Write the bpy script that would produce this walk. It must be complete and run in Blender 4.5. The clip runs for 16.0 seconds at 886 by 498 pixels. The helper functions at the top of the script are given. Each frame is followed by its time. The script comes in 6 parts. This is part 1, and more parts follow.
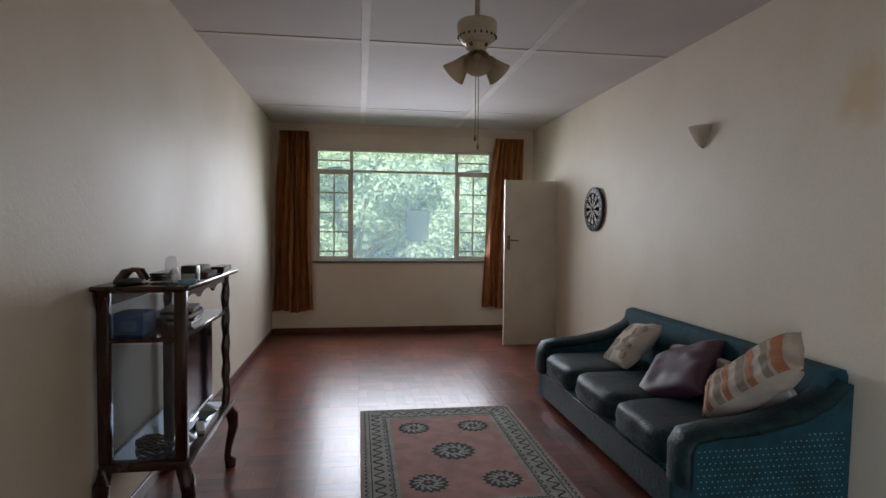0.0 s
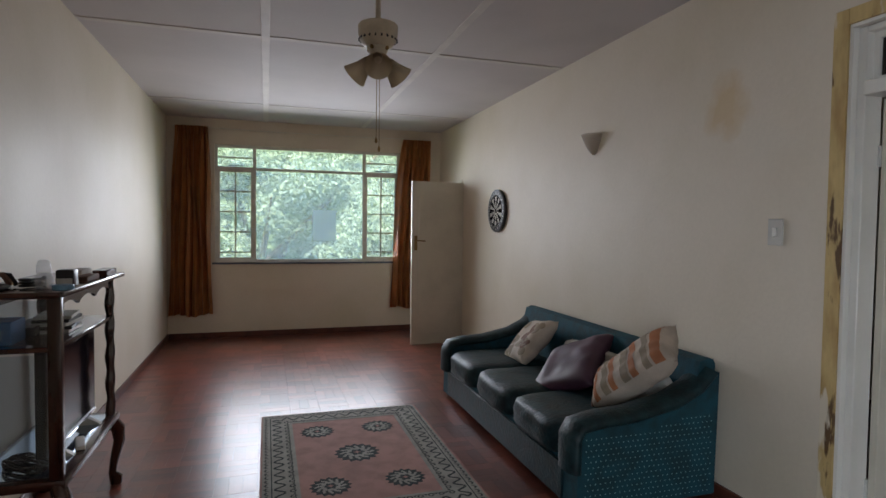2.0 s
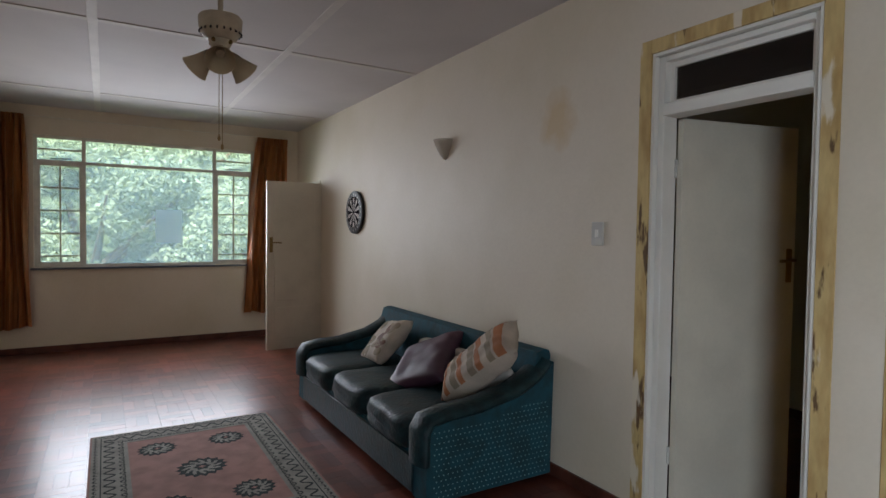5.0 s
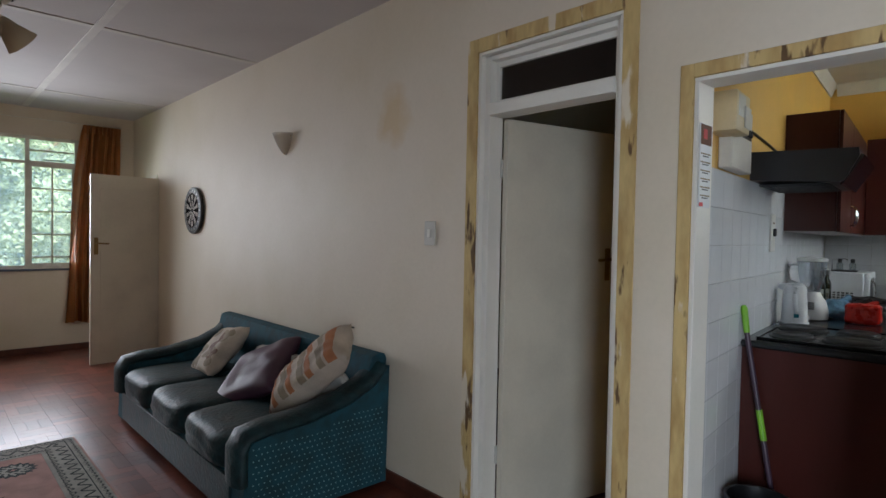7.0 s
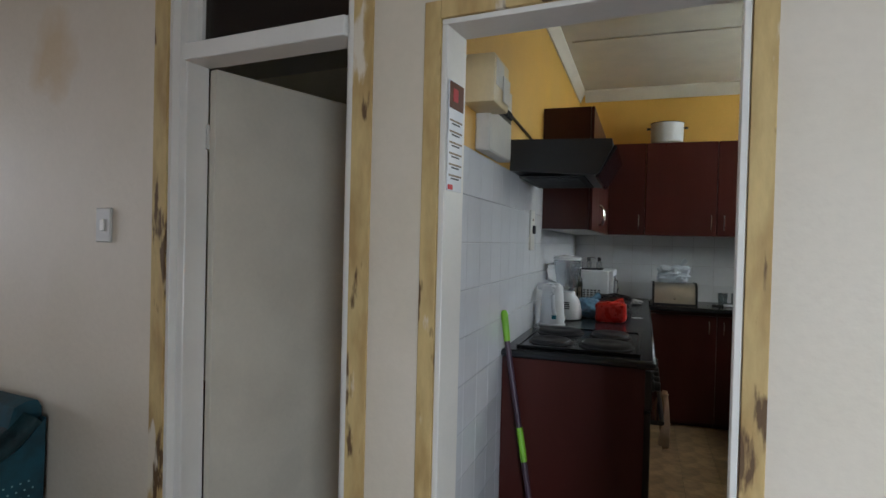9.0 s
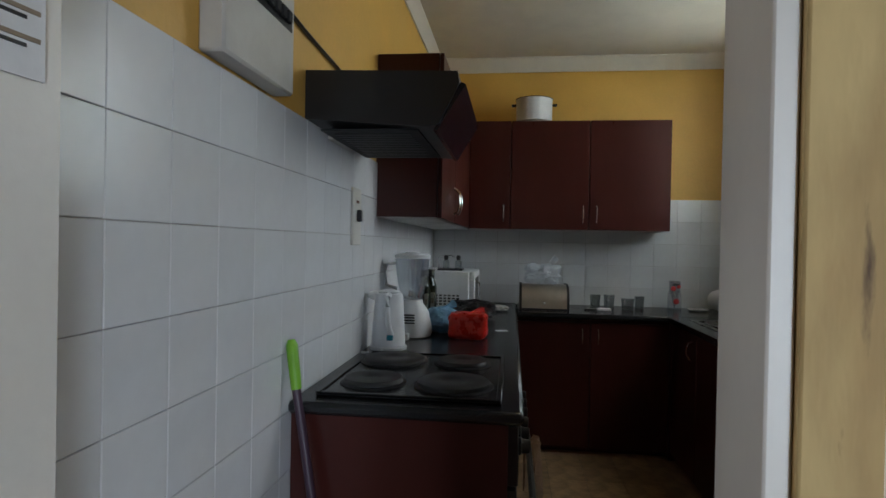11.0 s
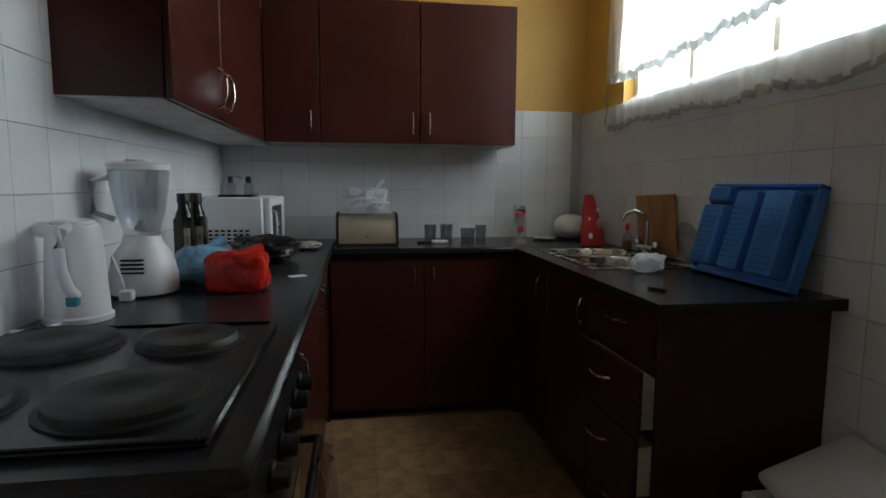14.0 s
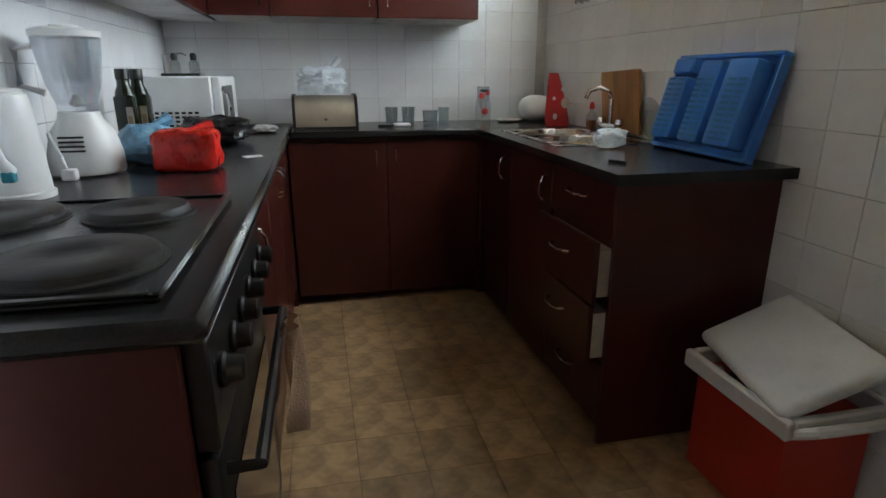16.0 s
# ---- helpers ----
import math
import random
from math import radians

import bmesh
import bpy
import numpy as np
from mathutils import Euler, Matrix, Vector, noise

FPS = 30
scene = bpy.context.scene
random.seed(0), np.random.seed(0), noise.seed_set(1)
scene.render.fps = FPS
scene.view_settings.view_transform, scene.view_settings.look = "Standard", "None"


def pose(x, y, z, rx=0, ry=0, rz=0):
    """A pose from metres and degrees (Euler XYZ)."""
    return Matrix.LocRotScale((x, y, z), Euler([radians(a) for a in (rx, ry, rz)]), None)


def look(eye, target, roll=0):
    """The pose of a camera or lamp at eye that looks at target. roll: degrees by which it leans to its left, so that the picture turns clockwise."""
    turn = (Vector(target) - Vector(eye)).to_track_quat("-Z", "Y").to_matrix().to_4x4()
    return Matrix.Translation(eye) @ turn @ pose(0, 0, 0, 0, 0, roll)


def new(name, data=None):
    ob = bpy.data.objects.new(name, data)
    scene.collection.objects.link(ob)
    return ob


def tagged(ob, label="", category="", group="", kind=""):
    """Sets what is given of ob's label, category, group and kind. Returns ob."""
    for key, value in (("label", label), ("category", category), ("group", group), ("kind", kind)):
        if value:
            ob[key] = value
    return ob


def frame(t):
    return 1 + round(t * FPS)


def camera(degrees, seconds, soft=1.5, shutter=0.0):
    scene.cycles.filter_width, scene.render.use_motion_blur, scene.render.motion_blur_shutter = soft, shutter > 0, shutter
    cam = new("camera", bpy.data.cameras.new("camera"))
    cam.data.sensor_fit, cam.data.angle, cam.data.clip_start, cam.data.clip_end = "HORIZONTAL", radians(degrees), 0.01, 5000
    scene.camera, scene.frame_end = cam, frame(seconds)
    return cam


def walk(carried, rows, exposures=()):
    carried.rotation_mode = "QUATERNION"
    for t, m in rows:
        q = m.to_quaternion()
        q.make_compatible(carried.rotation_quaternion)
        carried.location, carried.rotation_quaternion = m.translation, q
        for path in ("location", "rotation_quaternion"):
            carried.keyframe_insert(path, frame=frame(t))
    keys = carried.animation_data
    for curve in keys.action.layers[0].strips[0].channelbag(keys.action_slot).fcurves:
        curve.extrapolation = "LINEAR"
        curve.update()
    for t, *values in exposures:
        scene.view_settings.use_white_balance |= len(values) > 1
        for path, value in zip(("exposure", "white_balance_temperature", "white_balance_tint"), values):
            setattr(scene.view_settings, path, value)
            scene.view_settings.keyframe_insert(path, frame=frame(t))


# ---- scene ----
cam = camera(76.1, 16.0)
PATH = [
    (0, (0.339, 0.098, 1.457), (0.632, 2.075, 1.378), 0.5),
    (0.5, (0.345, 0.081, 1.468), (0.715, 2.044, 1.387), 0.5),
    (1, (0.354, 0.072, 1.469), (0.803, 2.02, 1.389), 0.6),
    (1.5, (0.374, 0.064, 1.464), (0.896, 1.993, 1.387), 0.7),
    (2, (0.388, 0.055, 1.469), (0.983, 1.963, 1.392), 0.7),
    (2.5, (0.397, 0.042, 1.476), (1.064, 1.925, 1.4), 0.7),
    (3, (0.407, 0.025, 1.478), (1.15, 1.881, 1.404), 0.7),
    (5.5, (0.476, -0.031, 1.472), (1.582, 1.635, 1.41), 0.9),
    (6, (0.544, -0.052, 1.473), (1.737, 1.553, 1.416), 1.0),
    (6.5, (0.645, -0.067, 1.472), (1.924, 1.469, 1.417), 1.0),
    (7, (0.734, -0.059, 1.458), (2.1, 1.401, 1.408), 1.1),
    (7.5, (0.846, 0.007, 1.456), (2.321, 1.357, 1.407), 1.2),
    (8, (0.972, 0.073, 1.458), (2.59, 1.248, 1.413), 1.4),
    (8.5, (1.157, 0.108, 1.445), (2.89, 1.107, 1.403), 1.5),
    (9, (1.392, 0.141, 1.439), (3.196, 1.005, 1.408), 1.4),
    (9.5, (1.647, 0.173, 1.43), (3.492, 0.944, 1.409), 1.5),
    (12, (2.805, 0.180, 1.387), (4.869, 0.423, 1.373), 0.8),
    (12.5, (2.987, 0.169, 1.377), (5.061, 0.290, 1.361), 0.8),
    (13, (3.126, 0.145, 1.346), (5.204, 0.188, 1.306), 0.5),
    (13.5, (3.200, 0.138, 1.320), (5.276, 0.111, 1.204), 0.4),
    (14, (3.233, 0.144, 1.292), (5.297, 0.050, 1.059), 0.3),
    (14.5, (3.244, 0.142, 1.272), (5.287, 0.003, 0.917), 0.2),
    (15, (3.243, 0.141, 1.257), (5.262, -0.034, 0.797), 0.0),
    (15.5, (3.239, 0.136, 1.244), (5.238, -0.060, 0.704), -0.1),
    (16, (3.236, 0.127, 1.231), (5.212, -0.083, 0.621), -0.1),
    (10.75, (2.235, 0.225, 1.410), (4.170, 0.735, 1.392), 1.2),
]
PATH.sort()
walk(cam, [(t, look(eye, target, roll)) for t, eye, target, roll in PATH],
     [(0, 2.6), (5.5, 2.55), (7, 2.65), (8, 2.8), (9, 2.6), (12, 2.3), (13.5, 2.4), (14.5, 2.85), (16, 3.65)])

# ---- light ----
world = bpy.data.worlds.new("sky")
scene.world = world
world.use_nodes = True
wn = world.node_tree
sky = wn.nodes.new("ShaderNodeTexSky")
sky.sky_type, sky.sun_disc = "NISHITA", False
sky.sun_elevation, sky.sun_rotation = radians(48.6), radians(182)
wn.links.new(sky.outputs[0], wn.nodes["Background"].inputs[0])
wn.nodes["Background"].inputs[1].default_value = 0.15


def lamp(name, kind, m, energy, colour, size=(1, 1), angle=0.5, spread=155):
    d = bpy.data.lights.new(name, kind)
    d.energy, d.color = energy, colour
    if kind == "AREA":
        d.shape, d.size, d.size_y, d.spread = "RECTANGLE", size[0], size[1], radians(spread)
    else:
        d.angle = radians(angle)
    ob = new(name, d)
    ob.matrix_world = m
    return ob


# kitchen frame: its walls stand a few degrees off those of the living room
KM = (Matrix.Translation((3.896, 1.013, 0)) @ Matrix.Rotation(0.1063, 4, "Z")
      @ Matrix.Scale(1.0392, 4) @ Matrix.Translation((-4, -0.725, 0)))
SUN = look((0, 0, 0), (0.02, 0.66, -0.75))
lamp("sun", "SUN", SUN, 5.0, (1.0, 0.95, 0.87))
lamp("window_daylight", "AREA", look((0.97, 7.71, 1.74), (0.97, 4.0, 1.0)), 9.0, (0.85, 0.885, 1.0), (2.3, 1.4), spread=140)
# its opening is out of view, assumed from bluish light on the east wall
lamp("glass_door_daylight", "AREA", look((-0.58, -1.7, 1.1), (2.8, -1.1, 0.1)), 10.5, (0.71, 0.84, 1.0), (1.0, 1.85), spread=125)
lamp("kitchen_window_daylight", "AREA", KM @ look((5.4, -1.68, 2.15), (5.4, 0.5, 1.2)), 6.2, (0.88, 0.93, 1.0), (1.5, 1.0))

# ---- materials ----


def mat(name, col, rough=0.5, metal=0.0, var=0.12, scale=6.0, bump=0.05, bscale=60.0, col2=None, per=0.0, spec=0.5, coat=0.0, stretch=(1, 1, 1), island=0.0):
    """Noise at two scales tints the base colour and roughness; fine noise gives the relief."""
    m = bpy.data.materials.new(name)
    m.use_nodes = True
    nt = m.node_tree
    n, ln = nt.nodes, nt.links
    b = n["Principled BSDF"]
    b.inputs["Metallic"].default_value = metal
    b.inputs["Specular IOR Level"].default_value = spec
    b.inputs["Coat Weight"].default_value = coat
    b.inputs["Coat Roughness"].default_value = 0.22
    tc = n.new("ShaderNodeTexCoord")
    mp = n.new("ShaderNodeMapping")
    mp.inputs["Scale"].default_value = stretch
    ln.new(tc.outputs["Object"], mp.inputs[0])
    big = n.new("ShaderNodeTexNoise")
    big.inputs["Scale"].default_value, big.inputs["Detail"].default_value = scale, 5
    small = n.new("ShaderNodeTexNoise")
    small.inputs["Scale"].default_value, small.inputs["Detail"].default_value = bscale, 3
    for q in (big, small):
        ln.new(mp.outputs[0], q.inputs["Vector"])
    mix = n.new("ShaderNodeMix")
    mix.data_type = "RGBA"
    c2 = col2 or tuple(max(0, c * (1 - 2.2 * var)) for c in col)
    mix.inputs[6].default_value, mix.inputs[7].default_value = (*c2, 1), (*col, 1)
    ramp = n.new("ShaderNodeMapRange")
    ramp.inputs[1].default_value, ramp.inputs[2].default_value = 0.36, 0.6
    ln.new(big.outputs["Fac"], ramp.inputs[0])
    ln.new(ramp.outputs[0], mix.inputs[0])
    out = mix.outputs[2]
    hsv = n.new("ShaderNodeHueSaturation")
    mr = n.new("ShaderNodeMapRange")
    mr.inputs[3].default_value, mr.inputs[4].default_value = 1 - var, 1 + var
    ln.new(small.outputs["Fac"], mr.inputs[0])
    val = mr.outputs[0]
    for amount, node, slot in ((per, "ShaderNodeObjectInfo", "Random"), (island, "ShaderNodeNewGeometry", "Random Per Island")):
        if amount:
            oi, pr, mu = n.new(node), n.new("ShaderNodeMapRange"), n.new("ShaderNodeMath")
            pr.inputs[3].default_value, pr.inputs[4].default_value = 1 - amount, 1 + amount
            ln.new(oi.outputs[slot], pr.inputs[0])
            mu.operation = "MULTIPLY"
            ln.new(val, mu.inputs[0])
            ln.new(pr.outputs[0], mu.inputs[1])
            val = mu.outputs[0]
    ln.new(val, hsv.inputs["Value"])
    ln.new(out, hsv.inputs["Color"])
    ln.new(hsv.outputs[0], b.inputs["Base Color"])
    rr = n.new("ShaderNodeMapRange")
    rr.inputs[3].default_value, rr.inputs[4].default_value = max(0.02, rough * 0.8), min(1, rough * 1.2)
    ln.new(big.outputs["Fac"], rr.inputs[0])
    ln.new(rr.outputs[0], b.inputs["Roughness"])
    if bump:
        bp = n.new("ShaderNodeBump")
        bp.inputs["Strength"].default_value, bp.inputs["Distance"].default_value = bump, 0.01
        ln.new(small.outputs["Fac"], bp.inputs["Height"])
        ln.new(bp.outputs[0], b.inputs["Normal"])
    return m


def blot(m, centre, radii, colour, strength=0.6):
    """A stain with a soft uneven edge round a place on a surface."""
    nt = m.node_tree
    n, ln = nt.nodes, nt.links
    b = n["Principled BSDF"]
    src = b.inputs["Base Color"].links[0].from_socket
    tc, mp = n.new("ShaderNodeTexCoord"), n.new("ShaderNodeMapping")
    mp.vector_type = "TEXTURE"
    mp.inputs["Location"].default_value, mp.inputs["Scale"].default_value = centre, radii
    ln.new(tc.outputs["Object"], mp.inputs[0])
    nz = n.new("ShaderNodeTexNoise")
    nz.inputs["Scale"].default_value = 1.5
    ln.new(mp.outputs[0], nz.inputs["Vector"])
    length = n.new("ShaderNodeVectorMath")
    length.operation = "LENGTH"
    ln.new(mp.outputs[0], length.inputs[0])
    add = n.new("ShaderNodeMath")
    ln.new(length.outputs["Value"], add.inputs[0])
    ln.new(nz.outputs["Fac"], add.inputs[1])
    mr = n.new("ShaderNodeMapRange")
    mr.inputs[1].default_value, mr.inputs[2].default_value = 1.5, 0.9
    mr.inputs[3].default_value, mr.inputs[4].default_value = 0, strength
    ln.new(add.outputs[0], mr.inputs[0])
    mix = n.new("ShaderNodeMix")
    mix.data_type = "RGBA"
    mix.inputs[7].default_value = (*colour, 1)
    ln.new(mr.outputs[0], mix.inputs[0])
    ln.new(src, mix.inputs[6])
    ln.new(mix.outputs[2], b.inputs["Base Color"])


def chips(m, colour, scale, threshold, stretch=(1, 1, 1)):
    """Ragged worn patches of another colour, where a noise rises over a threshold."""
    nt = m.node_tree
    n, ln = nt.nodes, nt.links
    b = n["Principled BSDF"]
    src = b.inputs["Base Color"].links[0].from_socket
    tc, mp, nz, mr, mix = (n.new("ShaderNode" + k) for k in ("TexCoord", "Mapping", "TexNoise", "MapRange", "Mix"))
    mp.inputs["Scale"].default_value, mp.inputs["Location"].default_value = stretch, (scale, 0, 0)
    nz.inputs["Scale"].default_value, nz.inputs["Detail"].default_value = scale, 8
    mr.inputs[1].default_value, mr.inputs[2].default_value = threshold, threshold + 0.04
    mix.data_type = "RGBA"
    mix.inputs[7].default_value = (*colour, 1)
    ln.new(tc.outputs["Object"], mp.inputs[0])
    ln.new(mp.outputs[0], nz.inputs["Vector"])
    ln.new(nz.outputs["Fac"], mr.inputs[0])
    ln.new(mr.outputs[0], mix.inputs[0])
    ln.new(src, mix.inputs[6])
    ln.new(mix.outputs[2], b.inputs["Base Color"])


def glass(name, col=(1, 1, 1), rough=0.0, see=0.85, gloss=0.04, haze=0.0):
    """Thin pane: clear with a little mirror gloss; haze mixes in a pale veil of glare."""
    m = bpy.data.materials.new(name)
    m.use_nodes = True
    n, ln = m.node_tree.nodes, m.node_tree.links
    n.remove(n["Principled BSDF"])
    tr, gl, mx = n.new("ShaderNodeBsdfTransparent"), n.new("ShaderNodeBsdfGlossy"), n.new("ShaderNodeMixShader")
    tr.inputs[0].default_value = (*(c * see for c in col), 1)
    gl.inputs["Roughness"].default_value = rough
    mx.inputs[0].default_value = gloss
    ln.new(tr.outputs[0], mx.inputs[1])
    ln.new(gl.outputs[0], mx.inputs[2])
    last = mx
    if haze:
        film_, over, nz, mr = n.new("ShaderNodeBsdfTranslucent"), n.new("ShaderNodeMixShader"), n.new("ShaderNodeTexNoise"), n.new("ShaderNodeMapRange")
        film_.inputs[0].default_value = (0.88, 0.93, 0.95, 1)
        nz.inputs["Scale"].default_value = 3.5
        mr.inputs[3].default_value, mr.inputs[4].default_value = haze * 0.6, haze * 1.4
        ln.new(nz.outputs["Fac"], mr.inputs[0])
        ln.new(mr.outputs[0], over.inputs[0])
        ln.new(mx.outputs[0], over.inputs[1])
        ln.new(film_.outputs[0], over.inputs[2])
        last = over
    ln.new(last.outputs[0], n["Material Output"].inputs[0])
    return m


def sheer(name, col, clear, through_col):
    """Thin cloth or plastic: diffuse, translucent and partly clear."""
    m = bpy.data.materials.new(name)
    m.use_nodes = True
    n, ln = m.node_tree.nodes, m.node_tree.links
    n.remove(n["Principled BSDF"])
    d, t, c = n.new("ShaderNodeBsdfDiffuse"), n.new("ShaderNodeBsdfTranslucent"), n.new("ShaderNodeBsdfTransparent")
    nz = n.new("ShaderNodeTexNoise")
    nz.inputs["Scale"].default_value = 40
    mr = n.new("ShaderNodeMapRange")
    mr.inputs[3].default_value, mr.inputs[4].default_value = clear * 0.7, min(1, clear * 1.3)
    ln.new(nz.outputs["Fac"], mr.inputs[0])
    d.inputs[0].default_value, t.inputs[0].default_value = (*col, 1), (*through_col, 1)
    a, b = n.new("ShaderNodeMixShader"), n.new("ShaderNodeMixShader")
    a.inputs[0].default_value = 0.5
    ln.new(d.outputs[0], a.inputs[1])
    ln.new(t.outputs[0], a.inputs[2])
    ln.new(mr.outputs[0], b.inputs[0])
    ln.new(a.outputs[0], b.inputs[1])
    ln.new(c.outputs[0], b.inputs[2])
    ln.new(b.outputs[0], n["Material Output"].inputs[0])
    return m


M_WALL = mat("cream_wall_paint", (0.68, 0.60, 0.485), 0.55, var=0.04, scale=1.3, bump=0.12, bscale=45, col2=(0.63, 0.55, 0.42))
blot(M_WALL, (2.77, 2.56, 2.13), (0.3, 0.17, 0.2), (0.56, 0.36, 0.12), 0.5)
M_CEIL = mat("ceiling_paint", (0.55, 0.51, 0.49), 0.8, var=0.04, scale=1.5, bump=0.05)
M_STRIP = mat("ceiling_cover_strip", (0.62, 0.58, 0.53), 0.7, var=0.04)
M_PARQ = mat("polished_parquet", (0.165, 0.045, 0.027), 0.31, var=0.22, scale=2.2, bump=0.05, bscale=30, col2=(0.10, 0.03, 0.02), per=0.32, island=0.32, coat=0.2)
M_SUB = mat("floor_joint", (0.05, 0.022, 0.015), 0.6)
M_BASE = mat("baseboard_stain", (0.11, 0.035, 0.022), 0.35, var=0.2, scale=9)
M_TAN = mat("bare_door_trim", (0.58, 0.42, 0.18), 0.7, var=0.16, scale=14, bump=0.25, bscale=50, col2=(0.42, 0.27, 0.10), stretch=(1, 1, 0.3))
chips(M_TAN, (0.12, 0.065, 0.025), 16, 0.585, (1, 1, 0.22))
chips(M_TAN, (0.70, 0.62, 0.48), 9, 0.62, (1, 1, 0.3))
M_WHITE = mat("white_gloss_paint", (0.78, 0.75, 0.68), 0.35, var=0.03, scale=4, bump=0.04)
M_DOOR = mat("cream_door_paint", (0.66, 0.61, 0.50), 0.4, var=0.05, scale=3, bump=0.06)
M_STEEL = mat("window_steel", (0.70, 0.68, 0.60), 0.45, var=0.08, scale=12)
M_SILL = mat("sill_paint", (0.10, 0.12, 0.15), 0.5)
# the pane's pale veil stands in for glare that washes out the view
M_GLASS = glass("window_glass", (0.96, 1.0, 0.98), see=0.95, gloss=0.04, haze=0.2)
M_BRGLASS = glass("fanlight_glass", (0.45, 0.38, 0.33), 0.2, 0.7, 0.08)
M_FILM = sheer("pane_sheet", (0.85, 0.9, 0.95), 0.55, (0.9, 0.95, 1.0))
M_CURT = mat("orange_satin", (0.60, 0.25, 0.085), 0.42, var=0.1, scale=5, bump=0.1, bscale=120, spec=0.6)
M_TEAL = mat("teal_fabric", (0.010, 0.072, 0.098), 0.85, var=0.2, scale=12, bump=0.25, bscale=220)
M_LEATH = mat("dark_green_leather", (0.008, 0.034, 0.040), 0.5, var=0.25, scale=14, bump=0.5, bscale=45, spec=0.35)
M_DOT = mat("pale_dots", (0.22, 0.42, 0.43), 0.8)
M_OFF = mat("offwhite_lining", (0.58, 0.55, 0.50), 0.85, bump=0.15)
M_PURP = mat("purple_cushion", (0.072, 0.028, 0.05), 0.5, var=0.15, bump=0.15, bscale=90)
M_CREAMC = mat("cream_cushion", (0.56, 0.47, 0.38), 0.8, bump=0.15, bscale=150)
M_BROWN = mat("brown_print", (0.17, 0.085, 0.055), 0.8, bump=0.1)
M_ORNG = mat("orange_print", (0.43, 0.17, 0.075), 0.8, bump=0.1)
M_GREYP = mat("grey_print", (0.30, 0.24, 0.17), 0.8, bump=0.1)
M_RUG = mat("rug_pink", (0.42, 0.23, 0.20), 0.95, var=0.12, scale=8, bump=0.4, bscale=260)
M_RUGG = mat("rug_grey", (0.34, 0.33, 0.29), 0.95, var=0.12, scale=8, bump=0.4, bscale=260)
M_RUGD = mat("rug_dark", (0.014, 0.024, 0.025), 0.95, var=0.15, bump=0.4, bscale=260)
M_WOOD = mat("mahogany", (0.055, 0.017, 0.011), 0.22, var=0.25, scale=7, bump=0.04, stretch=(1, 1, 0.2), coat=0.3)
M_BLACK = mat("black_plastic", (0.012, 0.012, 0.013), 0.35, var=0.1)
M_RUBBER = mat("black_rubber", (0.012, 0.012, 0.012), 0.7, var=0.1)
M_SCREEN = mat("tv_screen", (0.010, 0.012, 0.02), 0.12, var=0.05, bump=0)
M_TABGLASS = glass("cabinet_glass", (0.9, 0.95, 1.0), 0.02, 0.92, 0.07)
# bluish metal stands in for the window's reflection on a glass shelf
M_SHELFGL = mat("shelf_reflection", (0.45, 0.55, 0.66), 0.07, metal=0.9, var=0.04, bump=0)
M_FAN = mat("fan_enamel", (0.62, 0.55, 0.43), 0.4, var=0.08, scale=12)
M_SHADE = sheer("frosted_shade", (0.60, 0.53, 0.41), 0.10, (0.5, 0.42, 0.30))
M_SCONCE = sheer("frosted_wall_shade", (0.66, 0.60, 0.52), 0.3, (0.66, 0.60, 0.52))
M_BRASS = mat("dull_brass", (0.30, 0.20, 0.08), 0.4, metal=0.8)
M_CHROME = mat("chrome", (0.72, 0.72, 0.74), 0.16, metal=1.0, var=0.05, bump=0.02)
M_STAIN = mat("stainless", (0.48, 0.46, 0.44), 0.27, metal=1.0, var=0.08, scale=20, bump=0.03)
M_SATIN = mat("satin_steel", (0.50, 0.44, 0.36), 0.42, metal=0.9, var=0.05, scale=8, bump=0.02)
M_BLUE = mat("blue_plastic", (0.045, 0.20, 0.60), 0.4, var=0.08)
M_BLUEB = mat("blue_box", (0.02, 0.17, 0.40), 0.45)
M_PLWH = mat("white_plastic", (0.70, 0.71, 0.72), 0.35, var=0.04)
M_TEALP = mat("teal_switch", (0.0, 0.20, 0.26), 0.4)
M_CAB = mat("kitchen_cabinet", (0.058, 0.012, 0.009), 0.3, spec=0.3, var=0.07, scale=5, bump=0.03, bscale=70, stretch=(1, 1, 0.25))
M_CABIN = mat("cabinet_underside", (0.60, 0.58, 0.56), 0.6)
M_TOP = mat("black_granite_laminate", (0.020, 0.021, 0.023), 0.24, spec=0.35, var=0.10, scale=220, bump=0.0, bscale=300)
M_HOB = mat("hob_enamel", (0.010, 0.010, 0.011), 0.2, spec=0.4, var=0.15, scale=20)
M_PLATE = mat("cast_iron", (0.022, 0.022, 0.023), 0.5, var=0.25, scale=20, bump=0.1)
M_TILE = mat("glazed_tile", (0.70, 0.71, 0.72), 0.2, var=0.03, scale=3, bump=0.02, bscale=25, per=0.03)
M_GROUT = mat("grout", (0.50, 0.48, 0.46), 0.9)
M_YELL = mat("yellow_paint", (0.72, 0.42, 0.09), 0.5, var=0.05, scale=2, bump=0.08)
M_KCEIL = mat("kitchen_ceiling_paint", (0.68, 0.63, 0.54), 0.8, var=0.03)
M_VINYL = mat("floor_tile_vinyl", (0.34, 0.222, 0.118), 0.36, var=0.2, scale=11, bump=0.06, bscale=40, col2=(0.18, 0.115, 0.06), per=0.25)
M_KSUB = mat("floor_seam", (0.10, 0.075, 0.045), 0.8)
M_RED = mat("red_plastic_bag", (0.60, 0.02, 0.012), 0.28, var=0.15, scale=20, bump=0.3, bscale=40)
